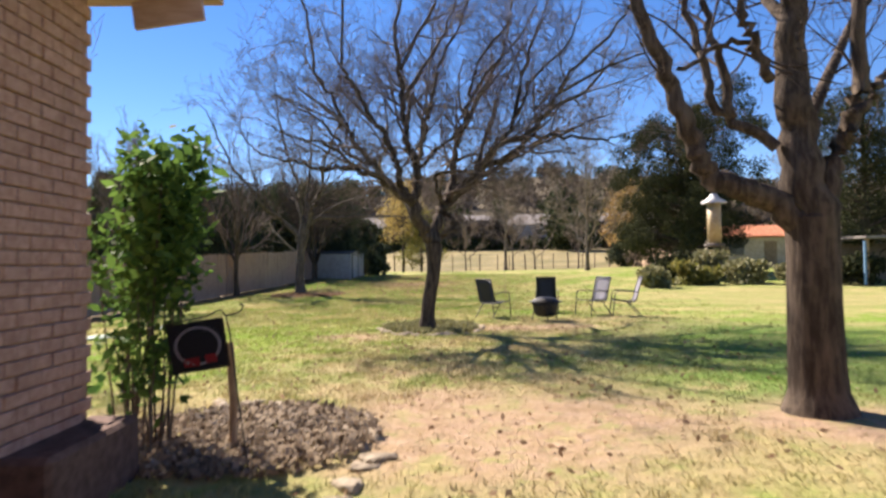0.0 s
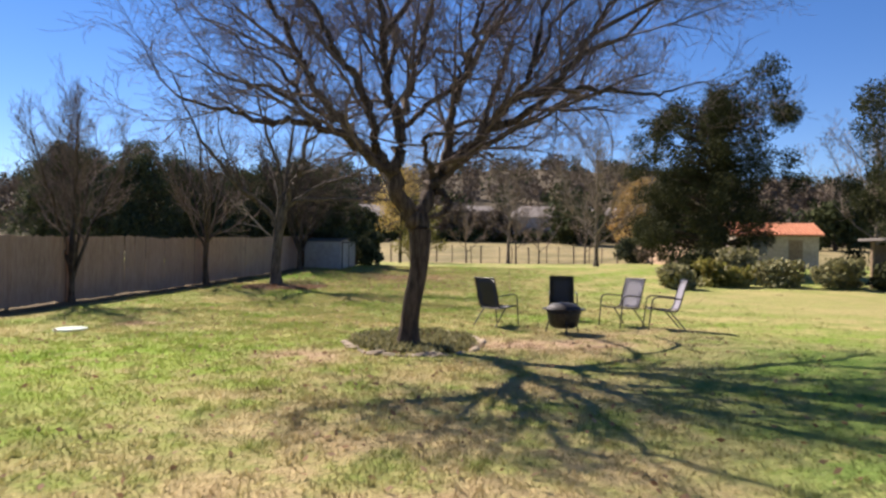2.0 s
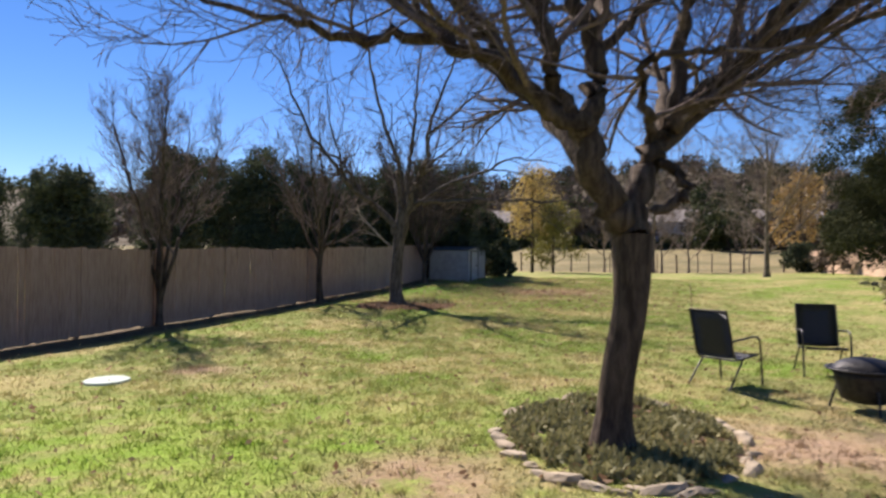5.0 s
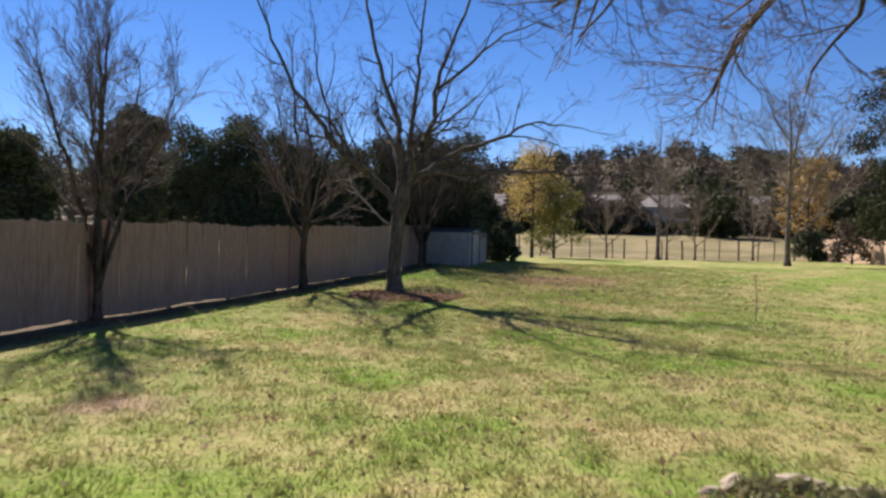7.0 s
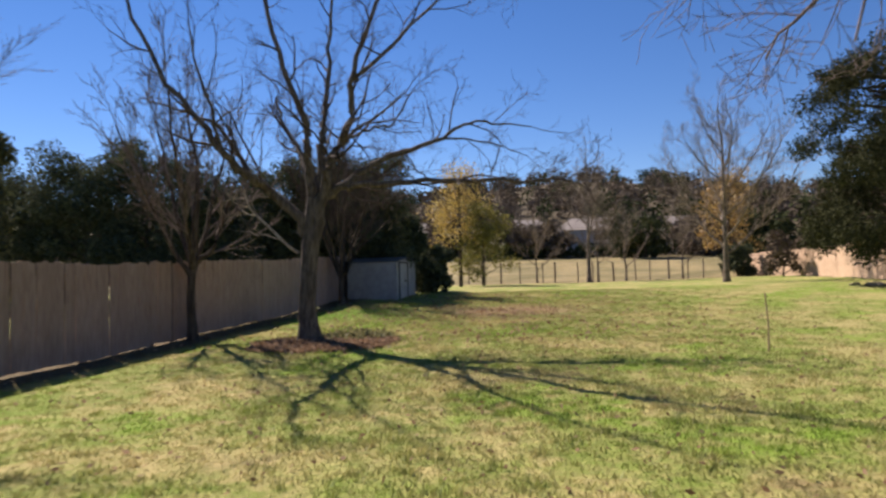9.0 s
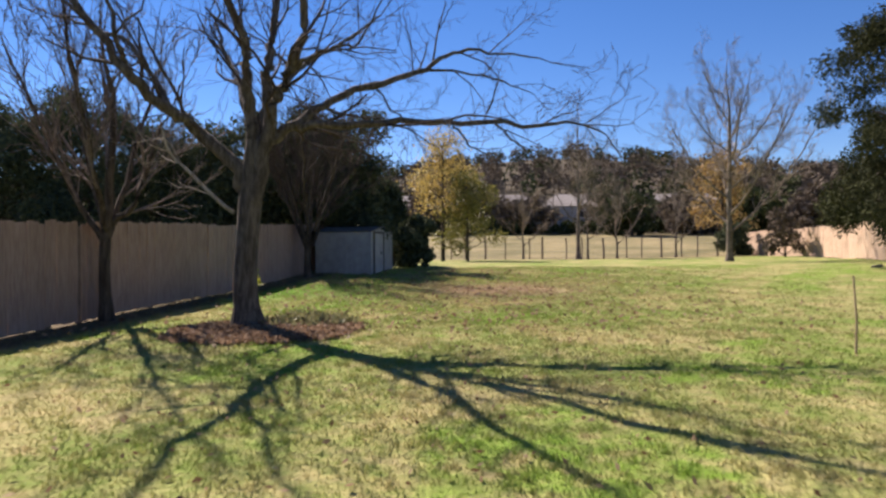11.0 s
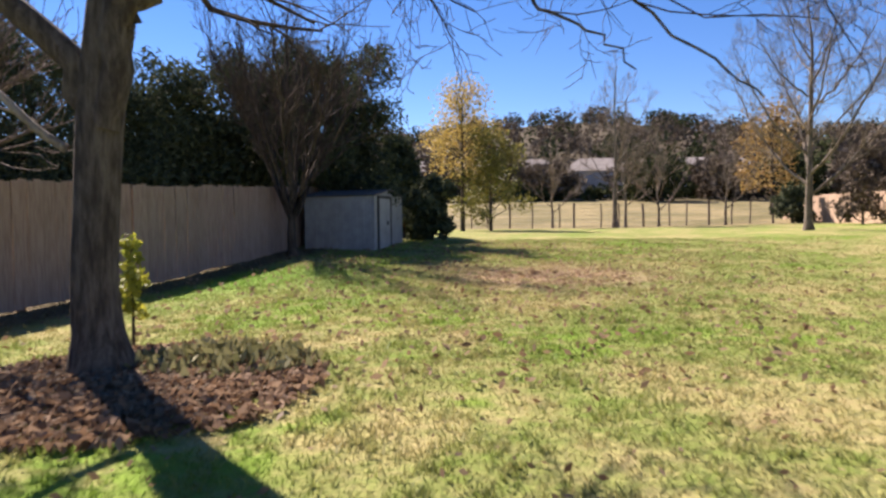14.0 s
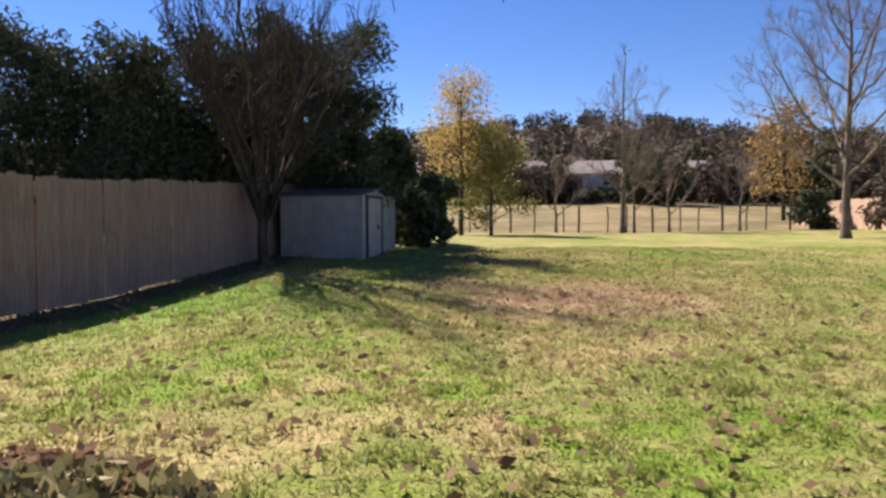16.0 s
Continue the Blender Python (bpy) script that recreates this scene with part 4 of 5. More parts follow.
def build_trees():
    build_tree_a()
    build_tree_b()
    build_tree_near()
    feathery = dict(n=(5, 5, 3), wobble=0.12, rise=0.1, angle=(0.3, 0.75), thin=0.0035)
    shrubby = dict(n=(4, 4, 2), wobble=0.1, rise=0.1, angle=(0.3, 0.7), thin=0.006)
    stem_tree("bare_tree", -10.62, 22.95, 5.9, 1.5, 5, 0.1, 41, "bare slender tree against the wooden fence", M["bark"], M["twig_brown"], feathery, 1.15, 0.1, 6)
    stem_tree("bare_tree", -9.55, 31.2, 6.5, 2.5, 5, 0.13, 43, "bare tree with dark trunk beside the wooden fence", M["bark"], M["twig_brown"], shrubby, 1.4, 0.3, 5)
    stem_tree("bare_tree", -7.95, 42.35, 6.4, 2.6, 8, 0.14, 47, "many-stemmed bare tree beside the metal shed", M["bark"], M["twig"], shrubby, 1.5, 0.18, 6)
    stem_tree("bare_tree", -9.6, 12.2, 7.5, 2.6, 5, 0.12, 48, "tall bare tree near the wooden fence", M["bark"], M["twig_pale"], shrubby, 1.6, 0.25)
    leader_tree("bare_tree", 12.2, 54.0, 10.8, 4.3, 13, 0.2, 53, "tall bare tree with pale slanting branches", M["bark_mid"], M["twig_pale"], PLAN_TALL, 1.5, 0.17, 4)
    leader_tree("bare_tree", 25.0, 41.0, 9.5, 3.6, 11, 0.17, 55, "bare tree between the junipers", M["bark_mid"], M["twig_pale"], PLAN_TALL, 1.4, 0.2, 4)
    leader_tree("bare_tree", 7.2, 70.3, 11.5, 3.0, 9, 0.2, 57, "tall thin bare tree by the wire fence", M["bark_mid"], M["twig_pale"], PLAN_TALL, 1.3, 0.22, 3)
    for i, (x, y, h, s) in enumerate(((3.0, 71.2, 5.6, 2.0), (10.4, 71.0, 6.0, 2.2), (15.2, 71.5, 6.0, 2.0), (8.0, 70.6, 8.0, 1.2))):
        leader_tree("bare_tree", x, y, h, s * 1.1, 7, 0.11, 61 + i, "small bare tree at the wire fence", M["bark_mid"], M["twig_pale"], shrubby, 1.1, 0.22, 4, group="small trees along the wire fence")
    # evergreens beyond the left fence and across the back
    for i, (x, y, h, w) in enumerate(((-16.0, 32.0, 6.1, 3.4), (-20.0, 31.0, 5.2, 4.0), (-26.0, 32.0, 5.6, 5.0), (-25.0, 47.5, 7.0, 7.0), (-21.5, 46.8, 7.4, 7.0), (-18.6, 47.2, 8.0, 7.4), (-15.6, 47.5, 7.0, 6.6), (-12.6, 46.8, 6.4, 6.4), (-28.0, 40.0, 6.0, 7.0))):
        leafy_tree("evergreen_tree", x, y, h, w, M["juniper"], 70 + i, "dense dark evergreen tree beyond the wooden fence", n=20000, size=0.11, low=0.06, cone=0.3, blobs=44, lump=(0.08, 0.17), slim=0.33, group="evergreens beyond the fence")
    leafy_tree("evergreen_tree", -7.9, 47.3, 7.2, 6.4, M["juniper"], 81, "dark broad evergreen tree behind the metal shed", n=30000, size=0.1, low=0.1, cone=0.22, blobs=56, lump=(0.07, 0.15), slim=0.33)
    leafy_tree("evergreen_tree", -10.6, 48.6, 6.8, 5.4, M["juniper"], 84, "dark evergreen tree beyond the fence end", n=15000, size=0.11, low=0.06, cone=0.3, blobs=34, lump=(0.1, 0.19))
    leafy_tree("evergreen_tree", -5.7, 51.2, 4.2, 2.8, M["juniper"], 82, "dark evergreen tree past the shed", n=6000, size=0.13, low=0.05, cone=0.4)
    leafy_tree("round_bush", -4.35, 47.6, 2.3, 2.1, M["juniper"], 83, "rounded dark evergreen bush beside the shed", n=5000, size=0.12, low=0.05, cone=0.2, category="bush", trunk_r=0.07)
    leafy_tree("juniper_tree", 16.3, 43.0, 11.6, 10.8, M["juniper_sunny"], 85, "tall dark juniper with a ragged crown", n=80000, size=0.1, low=0.14, cone=0.15, blobs=165, trunk_r=0.32, skew=0.22, lump=(0.04, 0.085), slim=0.28)
    leafy_tree("juniper_tree", 21.5, 33.0, 10.5, 7.0, M["juniper_sunny"], 86, "grey-green juniper at the side of the lawn", n=30000, size=0.095, low=0.06, cone=0.35, blobs=56, trunk_r=0.28, lump=(0.06, 0.13), slim=0.28)
    leafy_tree("yellow_tree", -3.3, 63.6, 9.4, 7.4, M["yellow_leaf"], 87, "autumn tree with thin yellow and olive leaves", n=5200, size=0.085, low=0.38, cone=0.55, blobs=40, trunk_r=0.15, lump=(0.07, 0.15))
    leafy_tree("olive_tree", -1.6, 64.4, 6.6, 5.6, M["olive_leaf"], 88, "small olive-green tree with thin foliage", n=6000, size=0.1, low=0.16, cone=0.35, blobs=32, trunk_r=0.12, lump=(0.09, 0.17))
    leafy_tree("rust_tree", 24.0, 84.0, 10.5, 8.0, M["rust_leaf"], 89, "autumn tree with rusty orange leaves past the fence", n=2600, size=0.17, low=0.2, cone=0.4, trunk_r=0.2, blobs=34, lump=(0.08, 0.16))
    leafy_tree("thicket", 18.9, 61.5, 3.0, 3.4, M["far_bare"], 90, "loose grey-brown thicket before the far fence", n=1300, size=0.14, low=0.15, cone=0.3, trunk_r=0.08, blobs=26, lump=(0.08, 0.16), category="shrub")
    leafy_tree("round_bush", 19.3, 70.5, 2.4, 3.0, M["juniper"], 91, "dark bush at the end of the wire fence", n=2200, size=0.16, low=0.05, cone=0.2, category="bush", trunk_r=0.06)
    for i, (x, y, h, w, m) in enumerate(((10.6, 32.0, 0.9, 2.4, "grey_shrub"), (13.0, 33.2, 1.1, 3.0, "olive_leaf"), (15.6, 33.0, 1.2, 3.0, "grey_shrub"), (17.6, 32.2, 1.3, 2.8, "grey_shrub"), (12.4, 35.0, 1.5, 3.0, "juniper_sunny"), (15.0, 36.2, 1.5, 3.2, "grey_shrub"), (19.6, 30.6, 1.5, 2.6, "juniper_sunny"))):
        leafy_tree("garden_shrub", x, y, h, w, M[m], 95 + i, "loose grey-green garden shrub at the lawn edge", n=1800, size=0.13, low=0.05, cone=0.2, category="shrub", trunk_r=0.04, blobs=10, group="shrubs before the tiled hut")
    leafy_tree("yellow_shrub", -6.38, 30.25, 1.3, 0.42, M["lime_leaf"], 103, "slim young shrub with yellow-green leaves", n=260, size=0.055, low=0.3, cone=0.3, category="shrub", trunk_r=0.02, blobs=8)


# ---- fences ----
def board_mesh(name, width, height, material, seed):
    bm = box((0.02, width, height), (0, 0, height / 2), 0.003)
    me = bpy.data.meshes.new(name)
    bm.to_mesh(me)
    bm.free()
    me.materials.append(material)
    return me


def board_fence(name, line, height, material, label, near, posts_side):
    """Upright boards along a line of points; near: y range in which every board is an object of its own."""
    rng = np.random.default_rng(len(name) + int(height * 100))
    top = thing(name, Matrix(), label, "fence", kind="structure")
    meshes = [board_mesh("board", 0.142, height + d, material, 0) for d in (0, 0.012, -0.012, 0.02)]
    far_v, far_f, count = [], [], 0
    pts = np.array(line, float)
    for a, b in zip(pts[:-1], pts[1:]):
        length = np.linalg.norm(b - a)
        d = (b - a) / length
        yaw = math.atan2(-d[0], d[1])
        n = int(length / 0.147)
        for i in range(n):
            p = a + d * (i + 0.5) * 0.147
            step = 0.02 * math.sin((i // 16) * 2.4)
            m = pose(p[0] + rng.normal(0, 0.003), p[1], g(p[0], p[1]) + 0.03 + step + rng.normal(0, 0.006), 0, rng.normal(0, 0.25), math.degrees(yaw) + rng.normal(0, 0.6))
            me = meshes[rng.integers(4)]
            if near[0] < p[1] < near[1] and count < 300:
                ob = new("board", me)
                ob.parent = top
                ob.matrix_basis = m
                count += 1
            else:
                k = sum(len(v) for v in far_v)
                far_v.append(np.array([m @ v.co for v in me.vertices]))
                far_f += [[j + k for j in q.vertices] for q in me.polygons]
        for k in range(int(length / 2.4) + 1):
            p = a + d * min(k * 2.4, length) + np.array([-d[1], d[0]]) * 0.07 * posts_side
            part("post", box((0.09, 0.09, height), (p[0], p[1], g(p[0], p[1]) + height / 2 - 0.05), 0.006), M["post_wood"], top)
        for h in (0.35, height - 0.3):
            off = np.array([-d[1], d[0]]) * 0.035 * posts_side
            for k in range(max(1, int(length / 2.4))):
                q0, q1 = a + d * k * 2.4 + off, a + d * min((k + 1) * 2.4, length) + off
                mid, z0, z1 = (q0 + q1) / 2, g(*q0), g(*q1)
                turn = Matrix.Rotation(yaw, 4, "Z") @ Matrix.Rotation(math.atan2(z1 - z0, np.linalg.norm(q1 - q0)), 4, "X")
                part("rail", box((0.038, np.linalg.norm(q1 - q0), 0.085), (mid[0], mid[1], (z0 + z1) / 2 + h), 0, turn), M["post_wood"], top)
    if far_v:
        tagged(obj("boards", np.concatenate(far_v), far_f, material, top), kind="stuff")


def build_fences():
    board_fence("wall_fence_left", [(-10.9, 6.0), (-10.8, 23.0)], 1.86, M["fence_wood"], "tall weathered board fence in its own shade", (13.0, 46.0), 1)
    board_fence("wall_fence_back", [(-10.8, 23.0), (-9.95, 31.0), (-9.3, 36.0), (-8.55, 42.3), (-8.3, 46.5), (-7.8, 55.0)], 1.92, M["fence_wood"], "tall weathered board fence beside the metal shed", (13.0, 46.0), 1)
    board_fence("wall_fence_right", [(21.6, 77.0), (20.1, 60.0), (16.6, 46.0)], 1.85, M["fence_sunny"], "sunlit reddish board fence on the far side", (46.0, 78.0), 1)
    # wire fence along the pasture
    line = [(-4.5, 70.8), (20.5, 71.8)]
    top = thing("wire_fence", Matrix(), "low farm fence of thin posts and wire mesh", "fence", kind="structure")
    rng = np.random.default_rng(8)
    xs = np.arange(-4.5, 20.6, 1.55)
    for i, x in enumerate(xs):
        x = x + rng.uniform(-0.3, 0.3)
        y = 70.8 + (x + 4.5) * 0.04
        t = Tubes()
        t.add([(x, y, g(x, y) - 0.1), (x + rng.normal(0, 0.02), y, g(x, y) + 0.9), (x + rng.normal(0, 0.03), y, g(x, y) + 1.75 + rng.uniform(-0.1, 0.15))], [0.055 if i % 3 else 0.085] * 3, 6)
        t.make("post", M["post_wood"], top)
    for h in (0.12, 0.35, 0.6, 0.85, 1.1, 1.35, 1.62):
        t = Tubes()
        t.add([(x, 70.8 + (x + 4.5) * 0.04, g(x, 70.8) + h) for x in np.linspace(-4.5, 20.5, 18)], [0.009 if h < 1.5 else 0.014] * 18, 3)
        t.make("wire", M["wire"], top)


# ---- shed ----
def build_shed():
    yaw = math.degrees(math.atan2(-0.25, 0.97))
    m = pose(-5.85, 43.9, 0.62, 0, 0, yaw)
    # local: y along the door side, -x along the long side, origin at the near corner
    top = thing("garden_shed", m, "old pale grey metal shed with dark-trimmed door", "shed")
    L, W, E, R = 2.35, 2.5, 1.68, 1.88
    bm = bmesh.new()
    prof = [(0, 0), (0, E), (W / 2, R), (W, E), (W, 0)]
    for x in (0.0, -L):
        vs = [bm.verts.new((x, a, b)) for a, b in prof]
        bm.faces.new(vs if x == 0 else vs[::-1])
    vs = list(bm.verts)
    for i in range(5):
        j = (i + 1) % 5
        bm.faces.new((vs[i], vs[i + 5], vs[j + 5], vs[j]))
    bmesh.ops.recalc_face_normals(bm, faces=bm.faces)
    part("wall", bm, M["shed_metal"], top)
    for i in range(10):
        part("rib", box((0.045, 0.012, E - 0.06), (-0.12 - i * 0.23, -0.006, E / 2), 0.003), M["shed_metal"], top)
    for s in (0, 1):
        slope = math.atan2(R - E, W / 2)
        a = Matrix.Rotation(slope if s == 0 else -slope, 4, "X")
        part("roof_panel", box((L + 0.16, W / 2 + 0.12, 0.03), (-L / 2, W / 4 + s * W / 2 + (-0.03 if s == 0 else 0.03), (E + R) / 2 + 0.025), 0.004, a), M["shed_roof"], top, "dark weathered roof panel")
    door = part("door", box((0.03, 0.95, 1.56), (0.02, 0.82, 0.83), 0.004), M["shed_metal"], top)
    for y0 in (0.3, 1.34):
        part("door_trim", box((0.05, 0.07, 1.66), (0.025, y0, 0.85), 0.004), M["shed_trim"], door, "dark trim strip")
    part("door_trim", box((0.05, 1.11, 0.07), (0.025, 0.82, 1.66), 0.004), M["shed_trim"], door, "dark trim strip")
    part("handle", box((0.05, 0.03, 0.12), (0.05, 1.02, 0.85), 0.006), M["shed_trim"], door, "small dark handle")
    part("corner_trim", box((0.05, 0.05, E), (0.0, 0.0, E / 2), 0.006), M["shed_metal"], top)
    part("base_rail", box((L, 0.03, 0.09), (-L / 2, -0.012, 0.045), 0.003), M["shed_metal"], top)


# ---- garden furniture ----
def tube_part(pts, r, name, material, parent, sides=8, steps=4, label=""):
    t = Tubes()
    line = bow(pts, steps) if len(pts) > 2 else np.array(pts, float)
    t.add(line, [r] * len(line), sides)
    return t.make(name, material, parent, label)


def sling_chair(m, sling, label, group="chairs round the fire pit"):
    """Stacking patio chair: bent tube frame, one woven sling for seat and back. Faces local -y."""
    top = thing("patio_chair", m, label, "chair", group)
    w = 0.27
    for s in (-1, 1):
        side = tube_part([(s * w, -0.27, 0.42), (s * w, 0.0, 0.385), (s * w, 0.2, 0.38), (s * w, 0.27, 0.46), (s * w, 0.34, 0.72), (s * w, 0.43, 1.0)], 0.013, "side_rail", M["chair_frame"], top)
        tube_part([(s * (w + 0.03), -0.33, 0.0), (s * (w + 0.035), -0.28, 0.4), (s * (w + 0.035), -0.25, 0.6), (s * (w + 0.03), -0.14, 0.655), (s * (w + 0.03), 0.1, 0.64), (s * (w + 0.015), 0.33, 0.62)], 0.014, "arm", M["chair_frame"], top)
        tube_part([(s * (w + 0.01), 0.06, 0.4), (s * (w + 0.02), 0.22, 0.22), (s * (w + 0.03), 0.4, 0.0)], 0.013, "leg", M["chair_frame"], top)
    for y, z in ((-0.26, 0.4), (0.2, 0.36), (0.43, 1.0)):
        tube_part([(-w, y, z), (w, y, z)], 0.011, "crossbar", M["chair_frame"], top)
    for name, prof in (("seat", [(-0.27, 0.425), (-0.13, 0.395), (0.0, 0.38), (0.12, 0.376), (0.2, 0.388)]), ("backrest", [(0.22, 0.4), (0.27, 0.47), (0.305, 0.6), (0.34, 0.73), (0.385, 0.88), (0.43, 1.005)])):
        bm = bmesh.new()
        rows = []
        for y, z in prof:
            rows.append([bm.verts.new((u * w, y, z - 0.015 * (1 - u * u))) for u in (-1, -0.5, 0, 0.5, 1)])
        for a, b in zip(rows[:-1], rows[1:]):
            for i in range(4):
                bm.faces.new((a[i], a[i + 1], b[i + 1], b[i]))
        bmesh.ops.solidify(bm, geom=bm.faces[:], thickness=0.004)
        part(name, smooth_all(bm), sling, top)
    return top


def build_fire_pit():
    x, y = 2.53, 15.95
    top = thing("fire_pit", pose(x, y, g(x, y)) @ Matrix.Scale(0.9, 4), "black iron fire bowl on legs with mesh dome", "fire pit")

    def lathe(prof, name, material, label="", sides=28):
        bm = bmesh.new()
        rings = [[bm.verts.new((r * math.cos(2 * math.pi * i / sides), r * math.sin(2 * math.pi * i / sides), z)) for i in range(sides)] for r, z in prof]
        for a, b in zip(rings[:-1], rings[1:]):
            for i in range(sides):
                bm.faces.new((a[i], a[(i + 1) % sides], b[(i + 1) % sides], b[i]))
        return part(name, smooth_all(bm), material, top, label)

    lathe([(0.02, 0.1), (0.2, 0.11), (0.29, 0.16), (0.325, 0.28), (0.345, 0.4), (0.375, 0.5), (0.365, 0.5), (0.335, 0.4), (0.315, 0.285), (0.28, 0.17), (0.19, 0.125), (0.02, 0.115)], "bowl", M["iron"])
    lathe([(0.375, 0.5), (0.375, 0.518), (0.45, 0.522), (0.455, 0.512), (0.45, 0.5), (0.375, 0.498)], "rim", M["iron"])
    lathe([(0.37, 0.52), (0.33, 0.57), (0.25, 0.615), (0.13, 0.645), (0.02, 0.65), (0.02, 0.642), (0.13, 0.637), (0.245, 0.607), (0.324, 0.564), (0.362, 0.52)], "spark_cover", M["iron"], "dark domed mesh cover")
    for k in range(3):
        a = k * 2 * math.pi / 3 + 0.5
        tube_part([(0.3 * math.cos(a), 0.3 * math.sin(a), 0.34), (0.36 * math.cos(a), 0.36 * math.sin(a), 0.16), (0.4 * math.cos(a), 0.4 * math.sin(a), 0.0)], 0.016, "leg", M["iron"], top, 6)
    tube_part([(-0.05, 0, 0.645), (0, 0, 0.69), (0.05, 0, 0.645)], 0.008, "handle", M["iron"], top, 6)


def facing(x, y, dx, dy, lift=0.0):
    return pose(x, y, g(x, y) + lift, 0, 0, math.degrees(math.atan2(dx, -dy)))


def build_furniture():
    sling_chair(facing(1.39, 17.29, 0.72, 0.69), M["sling_dark"], "patio chair with black sling and dark tube frame")
    sling_chair(facing(2.98, 18.5, -0.12, -1.0), M["sling_dark"], "patio chair with black sling behind the fire pit")
    sling_chair(facing(4.0, 17.35, -0.85, -0.5), M["sling_light"], "patio chair with pale lavender sling facing the fire pit")
    sling_chair(facing(4.68, 16.75, -1.0, 0.12), M["sling_light"], "pale lavender sling patio chair beside another")
    build_fire_pit()


# ---- small things ----
def rock(rng, r):
    bm = bmesh.new()
    bmesh.ops.create_icosphere(bm, subdivisions=2, radius=1.0)
    ph = rng.uniform(0, 6, 3)
    for v in bm.verts:
        k = 1 + 0.16 * math.sin(v.co.x * 3 + ph[0]) + 0.14 * math.sin(v.co.y * 4 + ph[1]) + 0.1 * math.sin(v.co.z * 5 + ph[2])
        k *= rng.uniform(0.88, 1.12)
        v.co = Vector((v.co.x * r * k * 1.4, v.co.y * r * k * 0.9, min(max(v.co.z * r * k * 0.55, -0.3 * r), 0.4 * r)))
    me = bpy.data.meshes.new("stone")
    bm.to_mesh(me)
    bm.free()
    me.materials.append(M["stone"])
    return me


def build_stones():
    rng = np.random.default_rng(17)
    kinds = [rock(rng, 1.0) for _ in range(6)]

    def stone(x, y, r, label, group, turn=None):
        ob = new("edging_stone", kinds[rng.integers(6)])
        ob.matrix_basis = pose(x, y, g(x, y) + r * 0.04, rng.normal(0, 9), rng.normal(0, 6), rng.uniform(0, 360) if turn is None else turn) @ Matrix.Diagonal((r, r, r, 1))
        tagged(ob, label, "stone", group)

    for i in range(44):
        if rng.uniform() < 0.2:
            continue
        a = 2 * math.pi * (i + rng.uniform(-0.3, 0.3)) / 44
        stone(-0.26 + math.cos(a) * 1.1 * rng.uniform(0.95, 1.05), 14.35 + math.sin(a) * 1.65 * rng.uniform(0.96, 1.04), rng.uniform(0.06, 0.12), "rough tan limestone in the ring round the tree", "stones round the tree", math.degrees(a) + 90 + rng.normal(0, 14))
    for i in range(26):
        s = i / 25
        px, py = bow([(-2.3, 6.6, 0), (-1.75, 6.5, 0), (-1.1, 6.05, 0), (-0.75, 5.4, 0), (-0.6, 4.6, 0), (-0.75, 3.9, 0)])[int(s * 20)][:2]
        stone(px + rng.normal(0, 0.06), py + rng.normal(0, 0.06), rng.uniform(0.06, 0.12), "pale rough stone edging the flower bed", "stones edging the flower bed")
    stone(-5.0, 28.75, 0.1, "pale stone among dead leaves under the tree", "")
    for x, y, r in ((14.6, 44.2, 0.3), (15.2, 44.6, 0.24), (14.2, 44.8, 0.2)):
        stone(x, y, r, "large pale stone lying near the far fence", "stones near the far fence")
    for x, y, r in ((-6.8, 15.95, 0.3), (-7.15, 13.7, 0.32)):
        bm = bmesh.new()
        bmesh.ops.create_cone(bm, cap_ends=True, segments=28, radius1=r, radius2=r * 0.97, depth=0.036)
        bmesh.ops.bevel(bm, geom=[e for e in bm.edges if e.calc_face_angle(0) > 1], offset=0.008, segments=2, affect="EDGES")
        me = bpy.data.meshes.new("lid")
        bm.to_mesh(me)
        bm.free()
        me.materials.append(M["slab"])
        ob = new("ground_lid", me)
        ob.matrix_basis = pose(x, y, g(x, y) + 0.02, 1, -1, 20)
        tagged(ob, "pale round lid lying in the lawn", "lid", "lids in the lawn")
    t = Tubes()
    t.add([(0, 0, -0.05), (0.01, 0, 0.5), (-0.03, 0, 1.05)], [0.018, 0.015, 0.012], 6)
    stake = t.make("garden_stake", M["stake_wood"])
    stake.matrix_basis = pose(2.7, 27.1, g(2.7, 27.1))
    tagged(stake, "thin bare wooden stake standing in the lawn", "stake")


